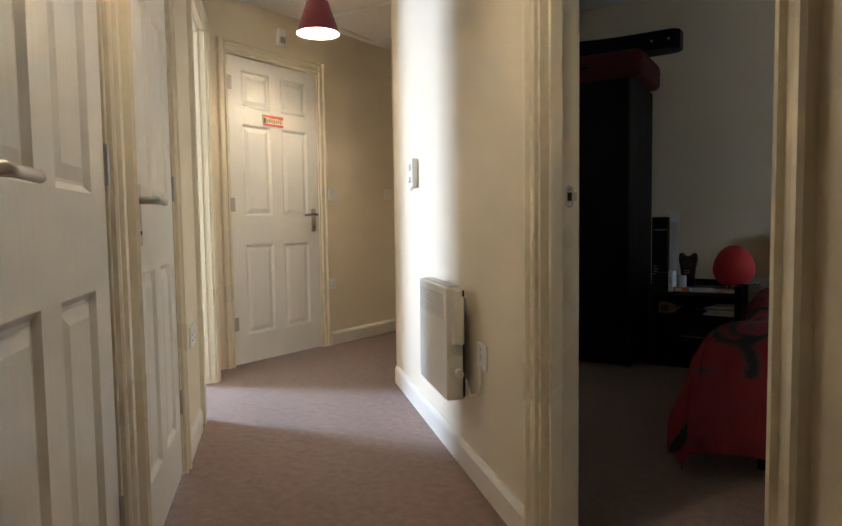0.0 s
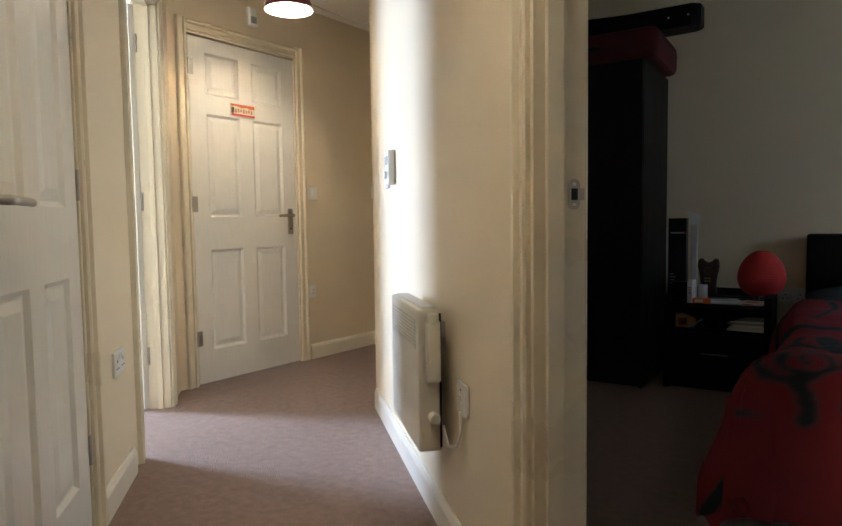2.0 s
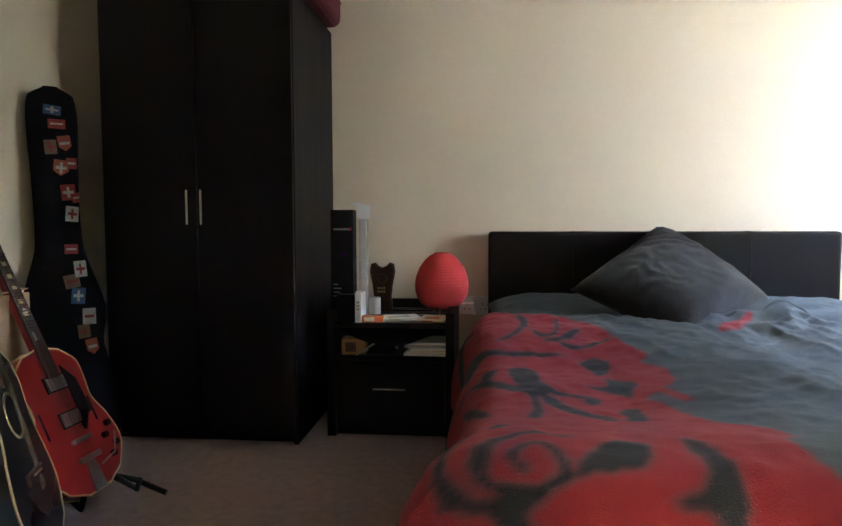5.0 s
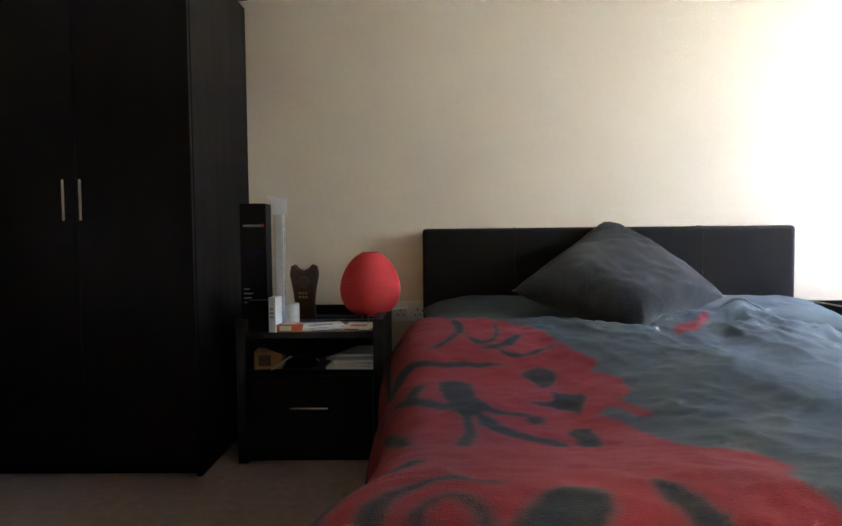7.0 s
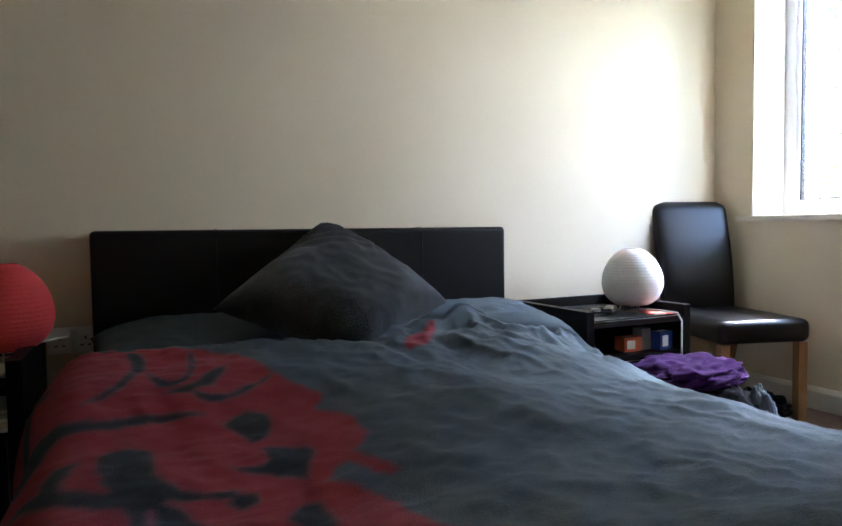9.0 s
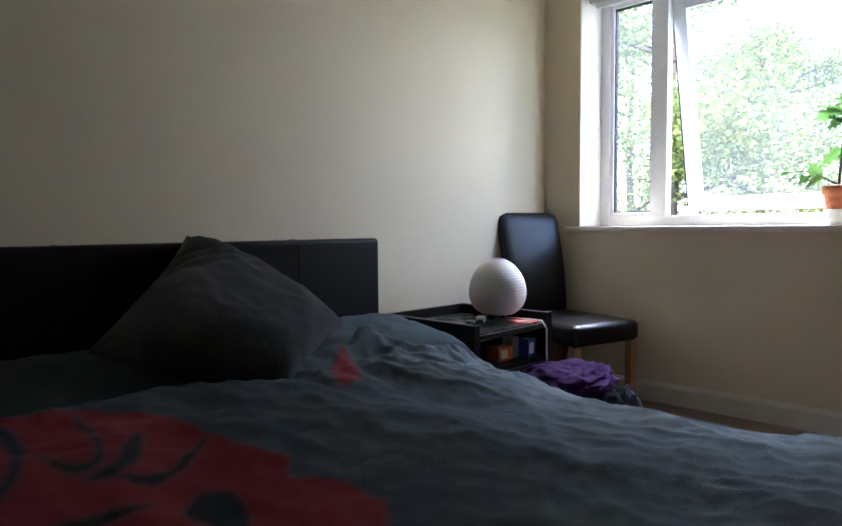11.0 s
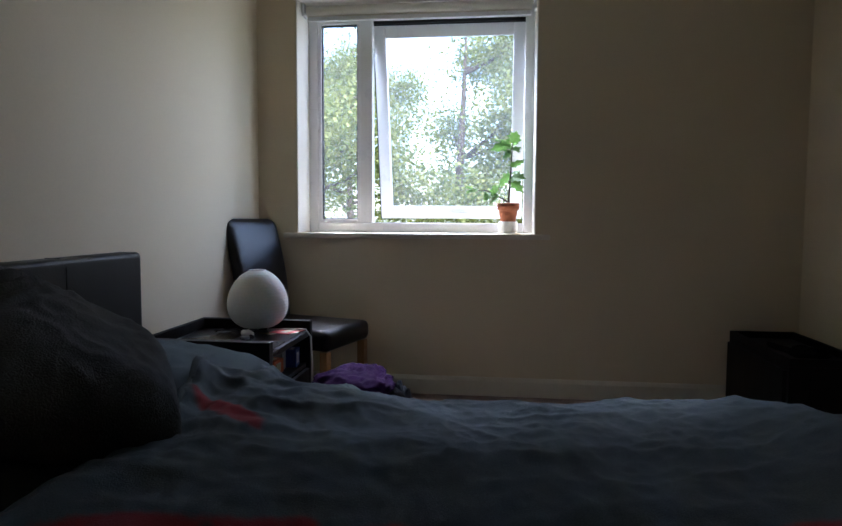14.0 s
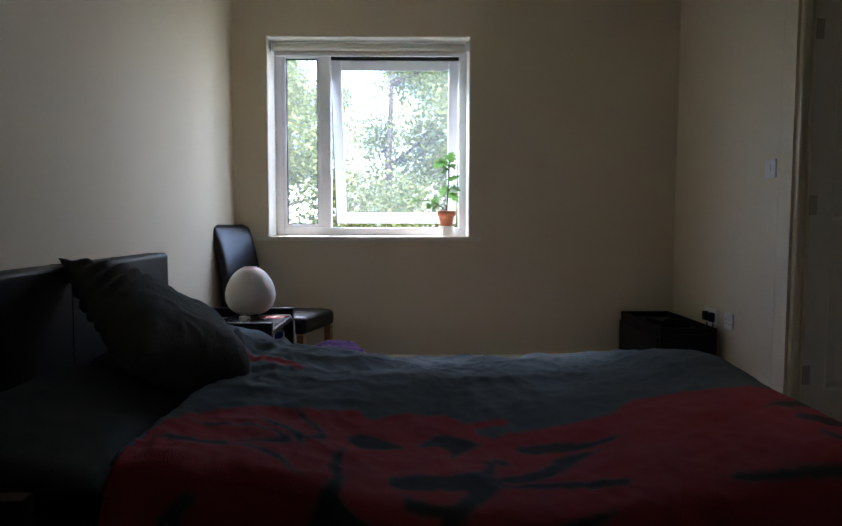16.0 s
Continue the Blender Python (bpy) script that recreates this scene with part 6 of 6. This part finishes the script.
flat_item("small_carton", pose(-0.755, 4.575, SHELF, 0, 0, 5), 0.098, 0.08, 0.064, TAN_BOX, "small tan cardboard box on the shelf", "box", WALNUT)
for k in range(5):
    flat_item("magazine", pose(-0.455 + 0.006 * (k % 3), 4.61 + 0.004 * k, SHELF + 0.0105 * k, 0, 0, -3 + 5 * (k % 3)), 0.17, 0.17, 0.0098, (PAPER, CREAM_PRINT, PAPER, GREY_PLASTIC, PAPER)[k], "magazine in a slanting pile on the shelf", "magazine")
lens = thing("camera_pouch", pose(-0.635, 4.60, SHELF), "black padded pouch on the shelf", "pouch")
part("pouch", box(-0.06, 0.05, -0.05, 0.06, 0, 0.062, 0.015, seg=3), BLACK_CLOTH, lens)
part("strap", tube([(-0.06, -0.05, 0.02), (-0.10, -0.085, 0.004), (-0.03, -0.09, 0.05), (0.03, -0.07, 0.062), (0.06, -0.02, 0.02)], 0.004, 6), GREY_PLASTIC, lens)
sag = bmesh.new()
gv = []
for j in range(13):
    row = []
    for i in range(25):
        a, q = i / 24, j / 12
        row.append(sag.verts.new((-0.815 + 0.425 * a, 4.512 + 0.10 * q + 0.01 * math.sin(9 * a), 0.446 - (0.070 * math.sin(math.pi * a) ** 0.8) * (1 - q) - 0.004 * noise.noise((a * 6, q * 3, 1)))))
    gv.append(row)
for j in range(12):
    for i in range(24):
        sag.faces.new((gv[j][i], gv[j][i + 1], gv[j + 1][i + 1], gv[j + 1][i]))
so = soft_thing("hanging_cloth", sag, BLACK_CLOTH, pose(0, 0, 0), "black cloth sagging under the tabletop", "cloth")
so.modifiers.new("thickness", "SOLIDIFY").thickness = 0.006

# second bedside table
flat_item("glass_mat", pose(1.675, 4.735, NT, 0, 0, 0), 0.40, 0.42, 0.004, GUITAR_BLACK, "dark glass sheet on the bedside table", "glass sheet")
strap = thing("wrist_watch", pose(1.60, 4.66, NT + 0.005, 0, 0, 20), "black wristwatch lying on the table", "watch")
part("strap", tube([(-0.11, 0.0, 0.005), (-0.05, 0.025, 0.008), (0.0, 0.01, 0.010), (0.06, -0.015, 0.008), (0.11, 0.005, 0.005)], 0.009, 8), DARK, strap)
part("dial", cyl(0.019, 0.018, 0.010, 20, m=pose(0, 0.01, 0.012)), GREY_PLASTIC, strap)
mouse = thing("white_pebble_device", pose(1.70, 4.70, NT + 0.005, 0, 0, 35), "small white rounded plastic device", "device")
part("shell", box(-0.035, 0.035, -0.02, 0.02, 0, 0.026, 0.012, seg=3), WHITE_PLASTIC, mouse)
crng = random.Random(3)
for k in range(12):
    c = thing("coin", pose(1.50 + crng.uniform(-0.04, 0.05), 4.74 + crng.uniform(-0.05, 0.05), NT + 0.0048 + 0.002 * (k % 3)), "small silver coin lying on the glass", "coin", "loose change")
    part("disc", cyl(0.010, 0.010, 0.002, 14), CHROME, c)
keys = thing("key_bunch", pose(1.76, 4.63, NT + 0.0045), "bunch of brass keys on a ring", "keys")
BRASS = material("worn_brass", (0.45, 0.30, 0.09), 0.35, 1.0, vary=0.1, scale=30, grain=120, bump=0.05)
part("ring", tube([(0.012 * math.cos(a * 0.7), 0.012 * math.sin(a * 0.7), 0.003) for a in range(10)], 0.0012, 6), CHROME, keys)
for k in range(3):
    part("key", moved(boxes([(0.01, 0.05, -0.003, 0.003, 0, 0.002), (0.0, 0.014, -0.009, 0.009, 0, 0.002)]), pose(0, 0, 0.0022 * k, 0, 0, 50 * k - 20)), BRASS, keys)
flat_item("red_leaflet", pose(1.84, 4.585, NT + 0.0045, 0, 0, -20), 0.11, 0.10, 0.003, RED_PRINT, "red printed leaflet under the lamp flex", "leaflet", CREAM_PRINT)
flat_item("blue_carton", pose(1.84, 4.565, SHELF, 0, 0, 6), 0.075, 0.05, 0.072, BLUE_PRINT, "blue printed carton on the shelf", "box", PAPER)
flat_item("orange_carton", pose(1.70, 4.60, SHELF, 0, 0, -5), 0.085, 0.06, 0.055, ORANGE_PRINT, "orange printed carton on the shelf", "box", CREAM_PRINT)
flat_item("grey_carton", pose(1.77, 4.60, SHELF, 0, 0, 3), 0.05, 0.05, 0.085, GREY_PLASTIC, "grey carton on the shelf", "box")


def heap(name, m, sx, sy, sz, mat, seed, label, category, rough=0.35):
    """A crumpled pile of cloth: a squashed ball with deep folds and a flat foot."""
    own = bmesh.new()
    bmesh.ops.create_icosphere(own, subdivisions=5, radius=1)
    for v in own.verts:
        p = v.co.copy()
        k = 1 + rough * 0.5 * noise.noise(p * 1.7 + Vector((seed, 0, 0))) + rough * 0.35 * (crease(p.x * 1.2 + seed, p.y * 1.2 + p.z, 2.2) - 0.5) + rough * 0.14 * noise.noise(p * 9)
        v.co = Vector((p.x * sx * k, p.y * sy * k, max(-0.0, (p.z * 0.5 + 0.5) * sz * k)))
    return soft_thing(name, own, mat, m, label, category)


heap("holdall", pose(1.67, 4.20, 0.0), 0.20, 0.17, 0.30, BLACK_CLOTH, 1.0, "black cloth bag standing beside the bed", "bag", 0.25)
heap("purple_top", pose(1.64, 4.26, 0.255), 0.22, 0.15, 0.115, PURPLE, 5.0, "crumpled purple top thrown over a bag", "clothes", 0.34)
heap("grey_garment", pose(1.80, 4.10, 0.0), 0.05, 0.06, 0.27, GREY_CLOTH, 8.0, "crumpled pale grey garment slumped against a bag", "clothes", 0.28)
heap("dark_clothes", pose(2.30, 4.50, 0.0), 0.17, 0.13, 0.10, BLACK_CLOTH, 12.0, "dark clothes dropped under the chair", "clothes", 0.5)

# low unit in the corner
unit = thing("low_cabinet", pose(1.95, 2.245, 0), "low black cabinet with a raised rim and oddments on top", "cabinet")
part("carcass", box(0, 0.65, 0, 0.305, 0.0, 0.365, 0.003), BLACKWOOD, unit)
for r in ((0, 0.65, 0.287, 0.305, 0.365, 0.398), (0, 0.65, 0.0, 0.018, 0.365, 0.398), (0.632, 0.65, 0.018, 0.287, 0.365, 0.398), (0.0, 0.018, 0.018, 0.287, 0.365, 0.398)):
    part("rim", box(*r, bevel=0.002), BLACKWOOD, unit)
part("door", box(0.02, 0.63, 0.305, 0.321, 0.04, 0.345, 0.002), BLACKWOOD, unit)
ad = thing("router", pose(2.28, 2.40, 0.366, 0, 0, 12), "black plastic router on the low cabinet", "router")
part("case", box(-0.09, 0.09, -0.06, 0.06, 0, 0.03, 0.006), DARK, ad)
part("status_light", box(-0.06, -0.04, 0.0595, 0.0606, 0.012, 0.016), CHROME, ad)
heap("black_bundle", pose(2.10, 2.41, 0.366), 0.09, 0.07, 0.05, BLACK_CLOTH, 21.0, "small black bundle on the low cabinet", "cloth", 0.4)
